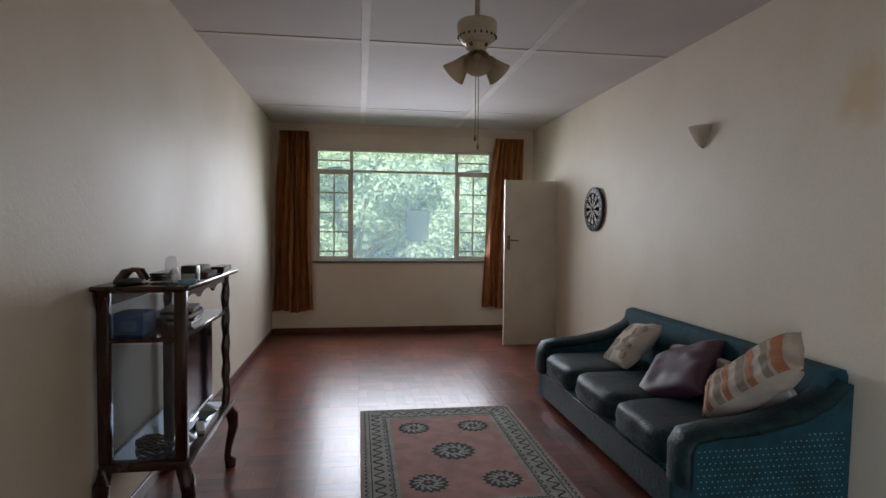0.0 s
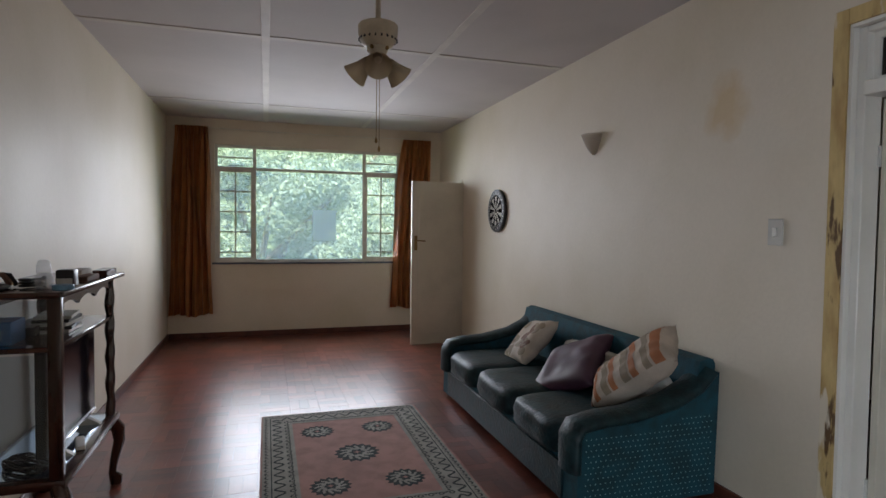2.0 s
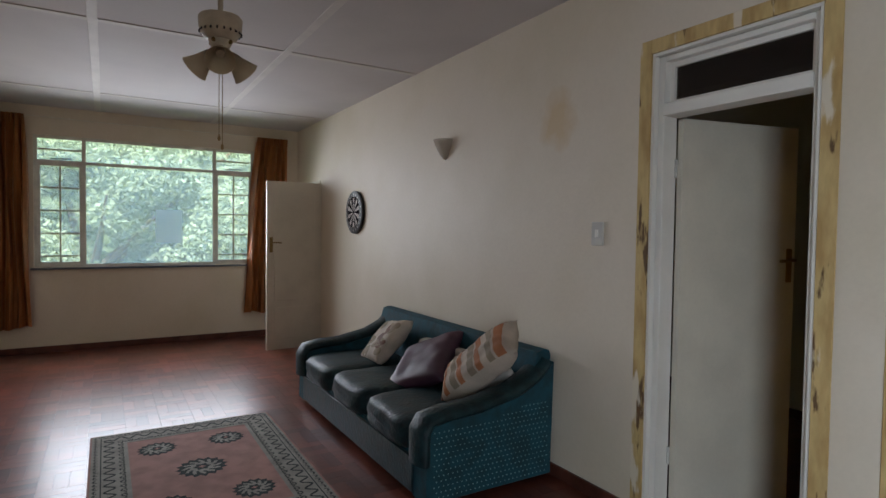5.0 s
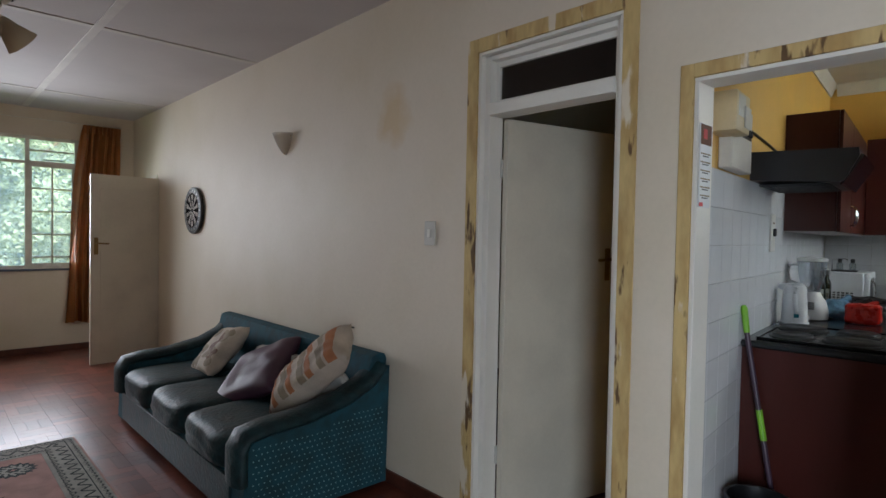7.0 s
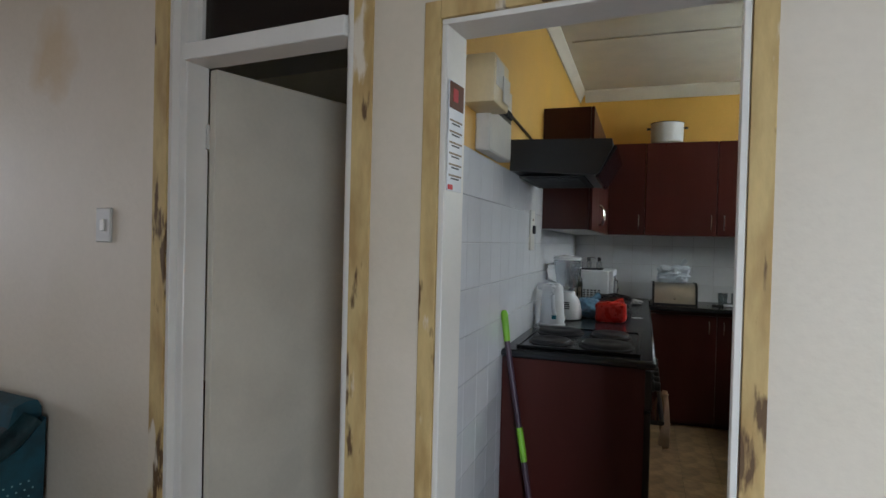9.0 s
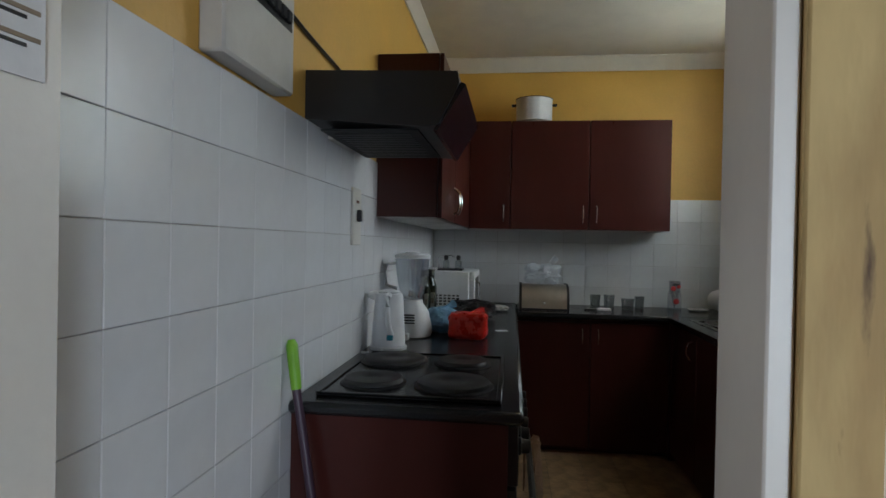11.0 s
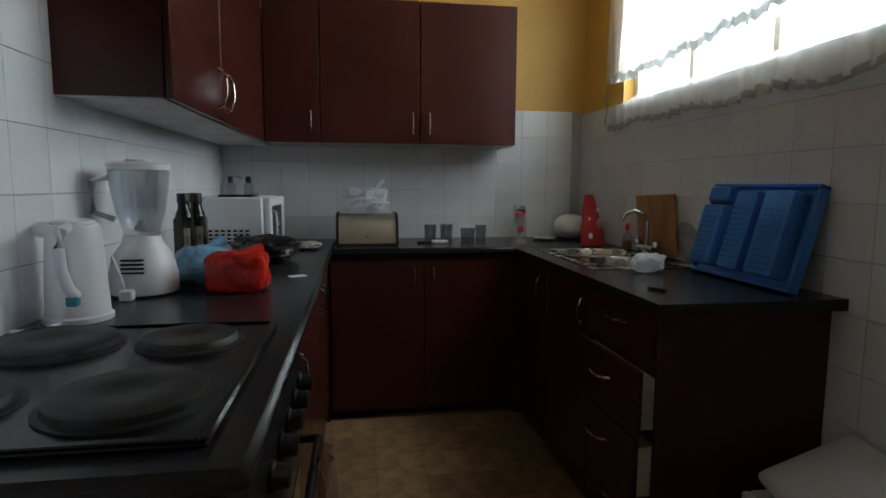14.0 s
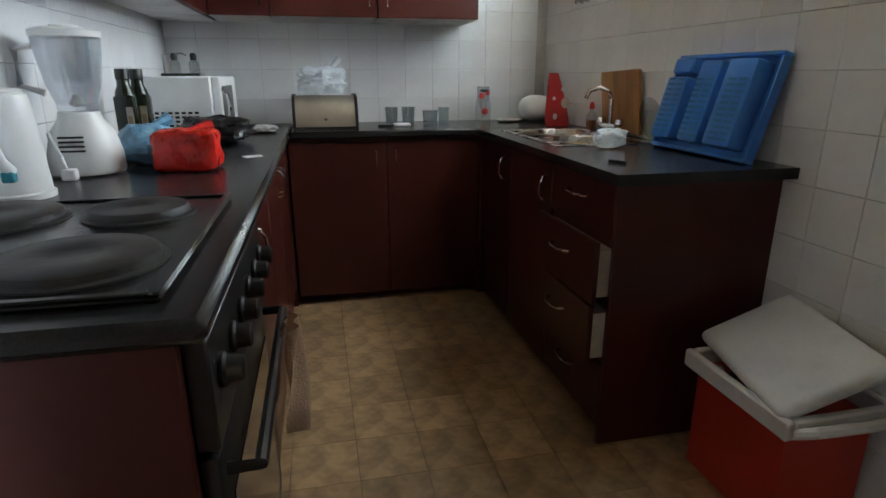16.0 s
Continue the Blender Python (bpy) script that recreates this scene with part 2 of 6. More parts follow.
M_LBLUE = mat("pale_blue_bag", (0.16, 0.34, 0.50), 0.35, var=0.15, scale=20, bump=0.3, bscale=40)
M_BLKBAG = mat("black_bag", (0.008, 0.008, 0.009), 0.3, bump=0.4, bscale=40)
M_CLEARB = sheer("clear_bag", (0.78, 0.82, 0.86), 0.28, (0.7, 0.75, 0.8))
M_PAPER = mat("newsprint", (0.42, 0.41, 0.39), 0.8, var=0.25, scale=40)
M_BOTTLE = mat("dark_bottle_glass", (0.010, 0.016, 0.006), 0.1, var=0.1, bump=0)
M_LABEL = mat("bottle_label", (0.50, 0.47, 0.40), 0.6)
M_CLEAR = glass("clear_plastic", (0.95, 0.96, 0.98), 0.15, 0.95, 0.14, haze=0.10)
M_TUMB = glass("tumbler_glass", (0.92, 0.95, 0.95), 0.02, 0.88, 0.14)
M_BOARD = mat("cutting_board", (0.42, 0.20, 0.07), 0.55, var=0.15, scale=6, stretch=(3, 3, 0.6))
M_COOL = mat("cooler_red", (0.42, 0.030, 0.015), 0.4, var=0.06)
M_COOLW = mat("cooler_grey_white", (0.60, 0.61, 0.62), 0.5, var=0.06, bump=0.1)
M_TOWEL = mat("towel", (0.55, 0.38, 0.26), 0.95, var=0.15, bump=0.5, bscale=160)
M_GREEN = mat("green_grip", (0.22, 0.52, 0.03), 0.5)
M_MAUVE = mat("mauve_pole", (0.060, 0.030, 0.050), 0.4)
M_FROST = sheer("frosted_pane", (0.7, 0.72, 0.72), 0.0, (0.6, 0.63, 0.65))
M_SHEER = sheer("sheer_curtain", (0.85, 0.83, 0.78), 0.35, (0.9, 0.9, 0.88))
M_LACE = sheer("lace_band", (0.55, 0.54, 0.50), 0.05, (0.24, 0.24, 0.23))
M_REDP = mat("red_print", (0.55, 0.03, 0.03), 0.5)
M_METER = mat("beige_meter_case", (0.60, 0.48, 0.28), 0.45, var=0.06)
M_PALE = mat("pale_grey_plastic", (0.55, 0.53, 0.48), 0.45, var=0.05)
M_LEAF = sheer("tree_leaves", (0.30, 0.36, 0.27), 0.0, (0.36, 0.42, 0.28))
M_BARK = mat("bark", (0.12, 0.09, 0.065), 0.9, bump=0.5, bscale=20)
M_WOODS = mat("distant_foliage", (0.12, 0.16, 0.07), 0.9, var=0.3, scale=0.35, bump=0.6, bscale=2.0, col2=(0.05, 0.075, 0.03))
M_GROUND = mat("ground_grass", (0.10, 0.13, 0.05), 0.9, scale=0.5)

# ---- mesh helpers ----
BASE = {}
KIT = []


def bm_box(x0, x1, y0, y1, z0, z1, bevel=0.0, seg=1, bm=None):
    bm = bm or bmesh.new()
    r = bmesh.ops.create_cube(bm, size=1)
    vs = r["verts"]
    for v in vs:
        v.co = Vector(((x0 + x1) / 2 + v.co.x * (x1 - x0), (y0 + y1) / 2 + v.co.y * (y1 - y0), (z0 + z1) / 2 + v.co.z * (z1 - z0)))
    if bevel:
        es = {e for v in vs for e in v.link_edges}
        bmesh.ops.bevel(bm, geom=list(es), offset=bevel, segments=seg, affect="EDGES", profile=0.5)
    return bm


def bm_lathe(profile, cx=0, cy=0, n=28, bm=None, z=0):
    """Turn a profile of (radius, height) round an upright axis."""
    bm = bm or bmesh.new()
    rings = []
    for r, h in profile:
        rings.append([bm.verts.new((cx + r * math.cos(2 * math.pi * i / n), cy + r * math.sin(2 * math.pi * i / n), z + h)) for i in range(n)])
    for a, b in zip(rings, rings[1:]):
        for i in range(n):
            bm.faces.new((a[i], a[(i + 1) % n], b[(i + 1) % n], b[i]))
    if profile[0][0] > 0.001:
        bm.faces.new(list(reversed(rings[0])))
    if profile[-1][0] > 0.001:
        bm.faces.new(rings[-1])
    return bm


def bm_tube(points, radius, n=8, bm=None):
    """A round bar along points; radius may be a list."""
    bm = bm or bmesh.new()
    pts = [Vector(p) for p in points]
    rads = radius if isinstance(radius, (list, tuple)) else [radius] * len(pts)
    rings = []
    up = Vector((0, 0, 1))
    for i, p in enumerate(pts):
        d = (pts[min(i + 1, len(pts) - 1)] - pts[max(i - 1, 0)]).normalized()
        side = d.cross(up if abs(d.z) < 0.95 else Vector((1, 0, 0))).normalized()
        over = side.cross(d).normalized()
        rings.append([bm.verts.new(p + rads[i] * (math.cos(2 * math.pi * k / n) * side + math.sin(2 * math.pi * k / n) * over)) for k in range(n)])
    for a, b in zip(rings, rings[1:]):
        for k in range(n):
            bm.faces.new((a[k], a[(k + 1) % n], b[(k + 1) % n], b[k]))
    bm.faces.new(list(reversed(rings[0])))
    bm.faces.new(rings[-1])
    return bm


def bm_prism(outline, a, b, axis="z", bm=None):
    """Extrude a closed outline of 2D points between a and b along an axis."""
    bm = bm or bmesh.new()

    def put(p, h):
        return {"z": (p[0], p[1], h), "y": (p[0], h, p[1]), "x": (h, p[0], p[1])}[axis]
    lo = [bm.verts.new(put(p, a)) for p in outline]
    hi = [bm.verts.new(put(p, b)) for p in outline]
    n = len(outline)
    bm.faces.new(lo)
    bm.faces.new(list(reversed(hi)))
    for i in range(n):
        bm.faces.new((lo[i], hi[i], hi[(i + 1) % n], lo[(i + 1) % n]))
    bmesh.ops.recalc_face_normals(bm, faces=bm.faces)
    return bm


def bm_soft(cx, cy, cz, sx, sy, sz, power=3.5, lumps=0.0, seed=0, n=20, freq=6.0):
    """A stuffed, rounded block: a superellipsoid with dents."""
    bm = bmesh.new()
    bmesh.ops.create_uvsphere(bm, u_segments=n * 2, v_segments=n, radius=1)
    for v in bm.verts:
        c = v.co.copy()
        m = (abs(c.x) ** power + abs(c.y) ** power + abs(c.z) ** power) ** (1 / power)
        c /= m
        k = 1 + lumps * noise.noise(c * freq * 0.5 + Vector((seed * 7.1, seed, 0)))
        v.co = Vector((cx + sx * c.x * k, cy + sy * c.y * k, cz + sz * c.z * k))
    return bm


def bm_sheet(fn, nu, nv, thick=0.002):
    """A cloth from fn(u, v), with a thickness."""
    bm = bmesh.new()
    g = [[bm.verts.new(fn(i / nu, j / nv)) for j in range(nv + 1)] for i in range(nu + 1)]
    for i in range(nu):
        for j in range(nv):
            bm.faces.new((g[i][j], g[i + 1][j], g[i + 1][j + 1], g[i][j + 1]))
    if thick:
        bmesh.ops.solidify(bm, geom=bm.faces[:], thickness=thick)
    return bm


def place(bm, m):
    bmesh.ops.transform(bm, matrix=m, verts=bm.verts)
    return bm


def mesh_of(name, bm, material, smooth=40):
    me = bpy.data.meshes.new(name)
    bm.to_mesh(me)
    bm.free()
    me.materials.append(material)
    if smooth:
        me.shade_smooth()
        me.set_sharp_from_angle(angle=radians(smooth))
    return me


def thing(name, base, label, category, group="", kind="", kit=False):
    ob = new(name)
    ob.location = base
    BASE[ob.name] = Vector(base)
    if kit:
        KIT.append(ob)
    return tagged(ob, label, category, group, kind)


def part(name, bm, material, parent, label="", smooth=40):
    b = BASE[parent.name]
    bmesh.ops.translate(bm, vec=-b, verts=bm.verts)
    ob = new(name, mesh_of(name, bm, material, smooth))
    ob.parent = parent
    BASE[ob.name] = b
    if label:
        tagged(ob, label)
    return ob


def single(name, bm, material, label, category, kind="", kit=False, group="", smooth=40):
    """A thing of one mesh, or a piece of the setting."""
    ob = new(name, mesh_of(name, bm, material, smooth))
    BASE[ob.name] = Vector((0, 0, 0))
    if kit:
        KIT.append(ob)
    return tagged(ob, label, category, group, kind)


def boxes(*bs, bevel=0.0):
    bm = bmesh.new()
    for b in bs:
        bm_box(*b, bevel=bevel, bm=bm)
    return bm


def holed(x0, x1, u0, u1, z0, z1, holes, along="y"):
    """A wall slab with rectangular openings (u from, u to, z from, z to); along gives the axis of u."""
    bm = bmesh.new()
    us = sorted({u0, u1, *(v for h in holes for v in h[:2])})
    zs = sorted({z0, z1, *(v for h in holes for v in h[2:])})
    for ua, ub in zip(us, us[1:]):
        for za, zb in zip(zs, zs[1:]):
            mu, mz = (ua + ub) / 2, (za + zb) / 2
            if any(h[0] < mu < h[1] and h[2] < mz < h[3] for h in holes):
                continue
            if along == "y":
                bm_box(x0, x1, ua, ub, za, zb, bm=bm)
            else:
                bm_box(ua, ub, x0, x1, za, zb, bm=bm)
    seen, dead = {}, []
    for f in bm.faces:
        key = tuple(round(v, 3) for v in f.calc_center_median())
        if key in seen:
            dead += [f, seen[key]]
        seen[key] = f
    bmesh.ops.delete(bm, geom=list(set(dead)), context="FACES")
    bmesh.ops.remove_doubles(bm, verts=bm.verts, dist=0.0005)
    return bm

# ---- setting: living room ----
XL, XP, YF, YB, H = -0.81, 2.77, 7.88, -2.6, 2.82
T = 0.12
single("floor", bm_box(XL - T, 5.2, YB - T, YF + 0.25, -0.12, -0.008), M_SUB, "dark sub-floor under polished parquet blocks", "floor", "structure")
single("ceiling", boxes((XL - T, XP + T, YB - T, YF + 0.25, H, H + 0.12), (XP + T, 5.32, 1.42, YF + 0.25, H, H + 0.12)), M_CEIL, "painted ceiling boards with cover strips", "ceiling", "structure")
for i, (x0, x1, y0, y1) in enumerate(((0.35, 0.41, YB, YF), (1.62, 1.68, YB, YF), (XL, XP, 4.35, 4.41), (XL, XP, 6.77, 6.83), (XL, XP, 1.9, 1.96))):
    single("trim", bm_box(x0, x1, y0, y1, H - 0.006 + 0.001 * (i > 1), H, 0.002), M_STRIP, "flat painted cover strip over a ceiling joint", "ceiling strip", "structure")
# slab added out of view: stops sky leaks and shades the kitchen window
single("roof", bm_box(XL - 0.4, 7.8, YB - 0.4, YF + 0.5, 2.97, 3.07), M_GROUND, "unseen slab above the rooms, added to block sun and sky", "roof", "structure")
single("wall_west", holed(XL - T, XL, YB - T, YF + 0.25, 0, H, [(-2.25, -1.15, 0.05, 2.10)]), M_WALL, "cream painted plaster wall", "wall", "structure")
# the second opening is unseen, added to let skylight into the room beyond
single("wall_north", holed(YF, YF + 0.25, XL, 7.4, 0, H, [(-0.25, 2.18, 0.98, 2.50), (3.5, 4.7, 1.2, 2.3)], "x"), M_WALL, "cream painted plaster wall with wide window", "wall", "structure")
single("wall_south", bm_box(XL, XP, YB - T, YB, 0, H), M_WALL, "cream painted plaster wall", "wall", "structure")
D1 = (1.10, 1.89, 0.0, 2.36)
KD = (0.075, 0.825, 0.0, 2.04)
D2 = (6.93, 7.66, 0.0, 2.04)
single("wall_east", holed(XP, XP + T, YB - T, YF, 0, H, [D1, KD, D2]), M_WALL, "cream painted partition wall with door openings", "wall", "structure")
single("wall_bedroom", bm_box(5.2, 5.32, 1.3, YF, 0, H), M_WALL, "plain cream wall of the room beyond", "wall", "structure")
single("baseboard", boxes((XL, XL + 0.016, YB, YF, 0, 0.075), (XL + 0.016, XP, YF - 0.016, YF, 0, 0.075), (XP - 0.016, XP, 2.0, D2[0] - 0.05, 0, 0.075), (XP - 0.016, XP, YB, 0.015, 0, 0.075),
                          (5.184, 5.2, 1.5, YF, 0, 0.075), bevel=0.003), M_BASE, "dark red-brown stained skirting board", "baseboard", "structure")
# bare brown edging round the two near doorways
for nm, (a, b, z0, z1), w in (("trim", D1, 0.064), ("trim", KD, 0.045)):
    single(nm, boxes((XP - 0.006, XP + 0.05, b - 0.004, b + w, z0, z1 + w), (XP - 0.006, XP + 0.05, a - w, a + 0.004, z0, z1 + w), (XP - 0.006, XP + 0.05, a + 0.004, b - 0.004, z1 - 0.004, z1 + w), bevel=0.002),
           M_TAN, "bare yellow-brown door edging with dark stains", "door trim", "structure")
    single(nm, boxes((XP + 0.002, XP + T + 0.01, b - 0.022, b - 0.0045, z0, z1 - 0.02), (XP + 0.002, XP + T + 0.01, a + 0.0045, a + 0.022, z0, z1 - 0.02), (XP + 0.002, XP + T + 0.01, a + 0.0045, b - 0.0045, z1 - 0.02, z1 - 0.0045), bevel=0.002),
           M_WHITE, "white painted door lining", "door lining", "structure")

# inner door: frame, fanlight and open leaf
d1 = thing("door_1", (XP, 1.5, 0), "cream flush door standing open with fanlight above", "door", kind="structure")
part("frame", boxes((2.80, 2.90, 1.83, 1.867, 0, 2.337), (2.80, 2.90, 1.123, 1.15, 0, 2.337), (2.80, 2.90, 1.15, 1.83, 2.31, 2.337), bevel=0.004), M_WHITE, d1)
part("transom", bm_box(2.785, 2.90, 1.15, 1.83, 2.045, 2.105, 0.004), M_WHITE, d1)
part("fanlight_frame", boxes((2.84, 2.875, 1.15, 1.83, 2.285, 2.31), (2.84, 2.875, 1.15, 1.83, 2.105, 2.125), (2.84, 2.875, 1.805, 1.83, 2.125, 2.285), (2.84, 2.875, 1.15, 1.175, 2.125, 2.285)), M_WHITE, d1)
part("pane", bm_box(2.855, 2.859, 1.175, 1.805, 2.125, 2.285), M_BRGLASS, d1, "dark brownish glass")
leaf_m = Matrix.Translation((2.895, 1.822, 0)) @ Matrix.Rotation(radians(-13), 4, "Z")
leaf = part("leaf", place(bm_box(0, 0.745, -0.04, 0, 0.012, 2.038, 0.003), leaf_m), M_DOOR, d1)


def lever(parent, m, mirror=1):
    part("handle_plate", place(bm_box(-0.02, 0.02, -0.008, 0, -0.09, 0.09, 0.004), m), M_BRASS, parent, "dull brass handle plate")
    part("handle", place(bm_tube([(0, 0, 0.03), (0, -0.045, 0.03), (-0.03 * mirror, -0.05, 0.03), (-0.11 * mirror, -0.05, 0.025)], 0.008), m), M_BRASS, parent, "dull brass lever")


lever(leaf, leaf_m @ Matrix.Translation((0.70, -0.04, 1.31)))
for z in (0.3, 1.75):
    part("hinge", bm_box(2.885, 2.905, 1.82, 1.834, z, z + 0.09, 0.002), M_PALE, d1)
# far door leaf, swung out from its opening
d2 = thing("door_2", (XP, 6.9, 0), "worn cream panelled door swung open into room", "door", kind="structure")
m2 = Matrix.Translation((2.765, 6.875, 0)) @ Matrix.Rotation(radians(183.5), 4, "Z")
leaf2 = part("leaf", place(boxes((0, 0.68, -0.002, 0.038, 0.012, 2.03), bevel=0.003), m2), M_DOOR, d2)
for z0, z1 in ((0.14, 0.52), (0.6, 1.88)):
    part("panel", place(bm_box(0.09, 0.59, 0.038, 0.043, z0, z1, 0.002), m2), M_DOOR, leaf2)
lever(leaf2, m2 @ Matrix.Translation((0.63, 0.038, 1.27)) @ Matrix.Rotation(math.pi, 4, "Z"), -1)
part("frame", boxes((XP - 0.012, XP + T, D2[0] - 0.04, D2[0] - 0.002, 0, D2[3] + 0.04), (XP - 0.012, XP + T, D2[1] + 0.002, D2[1] + 0.04, 0, D2[3] + 0.04), (XP - 0.012, XP + T, D2[0] - 0.002, D2[1] + 0.002, D2[3] + 0.002, D2[3] + 0.04)), M_DOOR, d2)

# ---- window of the living room ----
w1 = thing("window_1", (0.96, YF + 0.1, 0.98), "wide steel casement window with small panes", "window", kind="structure")
WY0, WY1 = YF + 0.05, YF + 0.085
bx = [-0.25, 0.235, 1.682, 2.18]
part("window_frame", boxes((-0.25, 2.18, WY0 - 0.01, WY1, 0.98, 1.015), (-0.25, 2.18, WY0 - 0.01, WY1, 2.465, 2.50), (-0.25, -0.215, WY0 - 0.01, WY1, 1.015, 2.465), (2.145, 2.18, WY0 - 0.01, WY1, 1.015, 2.465),
                           (0.215, 0.255, WY0 - 0.01, WY1, 1.015, 2.465), (1.662, 1.702, WY0 - 0.01, WY1, 1.015, 2.465), (-0.215, 0.215, WY0 - 0.01, WY1, 2.18, 2.22), (0.255, 1.662, WY0 - 0.01, WY1, 2.185, 2.215), (1.702, 2.145, WY0 - 0.01, WY1, 2.18, 2.22)), M_STEEL, w1)
for a, b in ((-0.215, 0.215), (1.702, 2.145)):
    cas = part("casement", boxes((a, a + 0.025, WY0, WY1 + 0.01, 1.015, 2.18), (b - 0.025, b, WY0, WY1 + 0.01, 1.015, 2.18), (a + 0.025, b - 0.025, WY0, WY1 + 0.01, 1.015, 1.04), (a + 0.025, b - 0.025, WY0, WY1 + 0.01, 2.155, 2.18)), M_STEEL, w1)
    part("glazing_bar", bm_box((a + b) / 2 - 0.008, (a + b) / 2 + 0.008, WY0 + 0.008, WY1, 1.04, 2.155), M_STEEL, cas)
    for k in range(4):
        z = 1.11 + 0.265 * k
        part("glazing_bar", bm_box(a + 0.025, b - 0.025, WY0 + 0.01, WY1 - 0.006, z - 0.007, z + 0.007), M_STEEL, cas)
    part("glazing_bar", bm_box(a, b, WY0 + 0.008, WY1, 2.335, 2.35), M_STEEL, w1)
    part("stay", bm_tube([(a + 0.12, WY0 - 0.02, 2.235), (a + 0.33, WY0 - 0.03, 2.24)], 0.008), M_BLACK, w1, "dark window stay")
    for z0, z1 in ((1.02, 2.18), (2.22, 2.465)):
        part("pane", bm_box(a, b, WY1 - 0.022, WY1 - 0.019, z0, z1), M_GLASS, w1).visible_shadow = False
for z0, z1 in ((1.015, 2.185), (2.215, 2.465)):
    part("pane", bm_box(0.255, 1.662, WY1 - 0.022, WY1 - 0.019, z0, z1), M_GLASS, w1).visible_shadow = False
part("window_sill", bm_box(-0.28, 2.21, YF - 0.03, WY0 - 0.011, 0.955, 0.979, 0.003), M_SILL, w1, "dark grey painted sill")
single("pale_sheet", bm_box(0.99, 1.3, WY1 - 0.0245, WY1 - 0.0235, 1.26, 1.68), M_FILM, "pale translucent rectangle on the window pane", "paper").visible_shadow = False


def curtain(x_top0, x_top1, x0, x1, z0, z1, y, folds, label):
    def fn(u, v):
        a, b = x_top0 + (x0 - x_top0) * (1 - v) ** 0.7, x_top1 + (x1 - x_top1) * (1 - v) ** 0.7
        w = 0.042 * math.sin(2 * math.pi * folds * u + 0.8 * math.sin(3.1 * v)) + 0.014 * math.sin(2 * math.pi * folds * 2.3 * u + 2 * v) + 0.012 * noise.noise(Vector((u * 5, v * 3, folds)))
        z = z0 + (z1 - z0) * v + 0.018 * math.sin(9 * u + folds) * (1 - v)
        return (a + (b - a) * u + 0.012 * math.sin(7 * v + 9 * u), y + w, z)
    c = thing("curtain", ((x0 + x1) / 2, y, z0), label, "curtain", "curtains of the wide window")
    part("cloth", bm_sheet(fn, 90, 30, 0.004), M_CURT, c, smooth=80)
    part("heading", bm_sheet(lambda u, v: (x_top0 + (x_top1 - x_top0) * u, y - 0.012 + 0.022 * math.sin(2 * math.pi * folds * 1.6 * u), z1 - 0.09 + 0.1 * v), 70, 3, 0.006), M_CURT, c, "gathered heading", smooth=80)
    return c


curtain(-0.70, -0.32, -0.79, -0.27, 0.31, 2.69, YF - 0.075, 6, "long orange-brown satin curtain gathered beside the window")
curtain(2.20, 2.60, 2.03, 2.58, 0.33, 2.67, YF - 0.075, 6, "long orange-brown satin curtain bunched behind open door")
rail = thing("curtain_wire", (0.9, YF - 0.05, 2.70), "thin curtain wire on small hooks", "curtain rail")
part("wire", bm_tube([(-0.74, YF - 0.05, 2.70), (0.3, YF - 0.05, 2.685), (1.6, YF - 0.05, 2.685), (2.62, YF - 0.05, 2.70)], 0.004, 6), M_STEEL, rail)
for x in (-0.72, 0.1, 0.95, 1.8, 2.6):
    part("hook", bm_tube([(x, YF, 2.70), (x, YF - 0.055, 2.70)], 0.005, 6), M_STEEL, rail)

# assumed opening behind the camera; the frosted pane is added to soften incoming light
w3 = thing("door_3", (XL - 0.08, -1.7, 0.05), "assumed door out of view, frosted pane added to diffuse daylight", "door", kind="structure")
part("pane", bm_box(XL - 0.09, XL - 0.086, -2.25, -1.15, 0.05, 2.10), M_FROST, w3)

# ---- outside ----
single("ground", bm_box(-300, 300, -300, 600, -3.3, -3.2), M_GROUND, "grassy ground below the upper-floor window", "ground", "structure")


# screen added to cut light from the horizon; also fills gaps between leaves
hb = bm_sheet(lambda u, v: (-75 + 150 * u, 56 + 2.5 * noise.noise(Vector((u * 40, v * 9, 0))), -3.2 + (13 + 3 * noise.noise(Vector((u * 22, 3, 1)))) * v), 160, 16, 0.5)
single("backdrop", hb, M_WOODS, "added screen of distant foliage that hides the bright horizon", "trees", "structure")


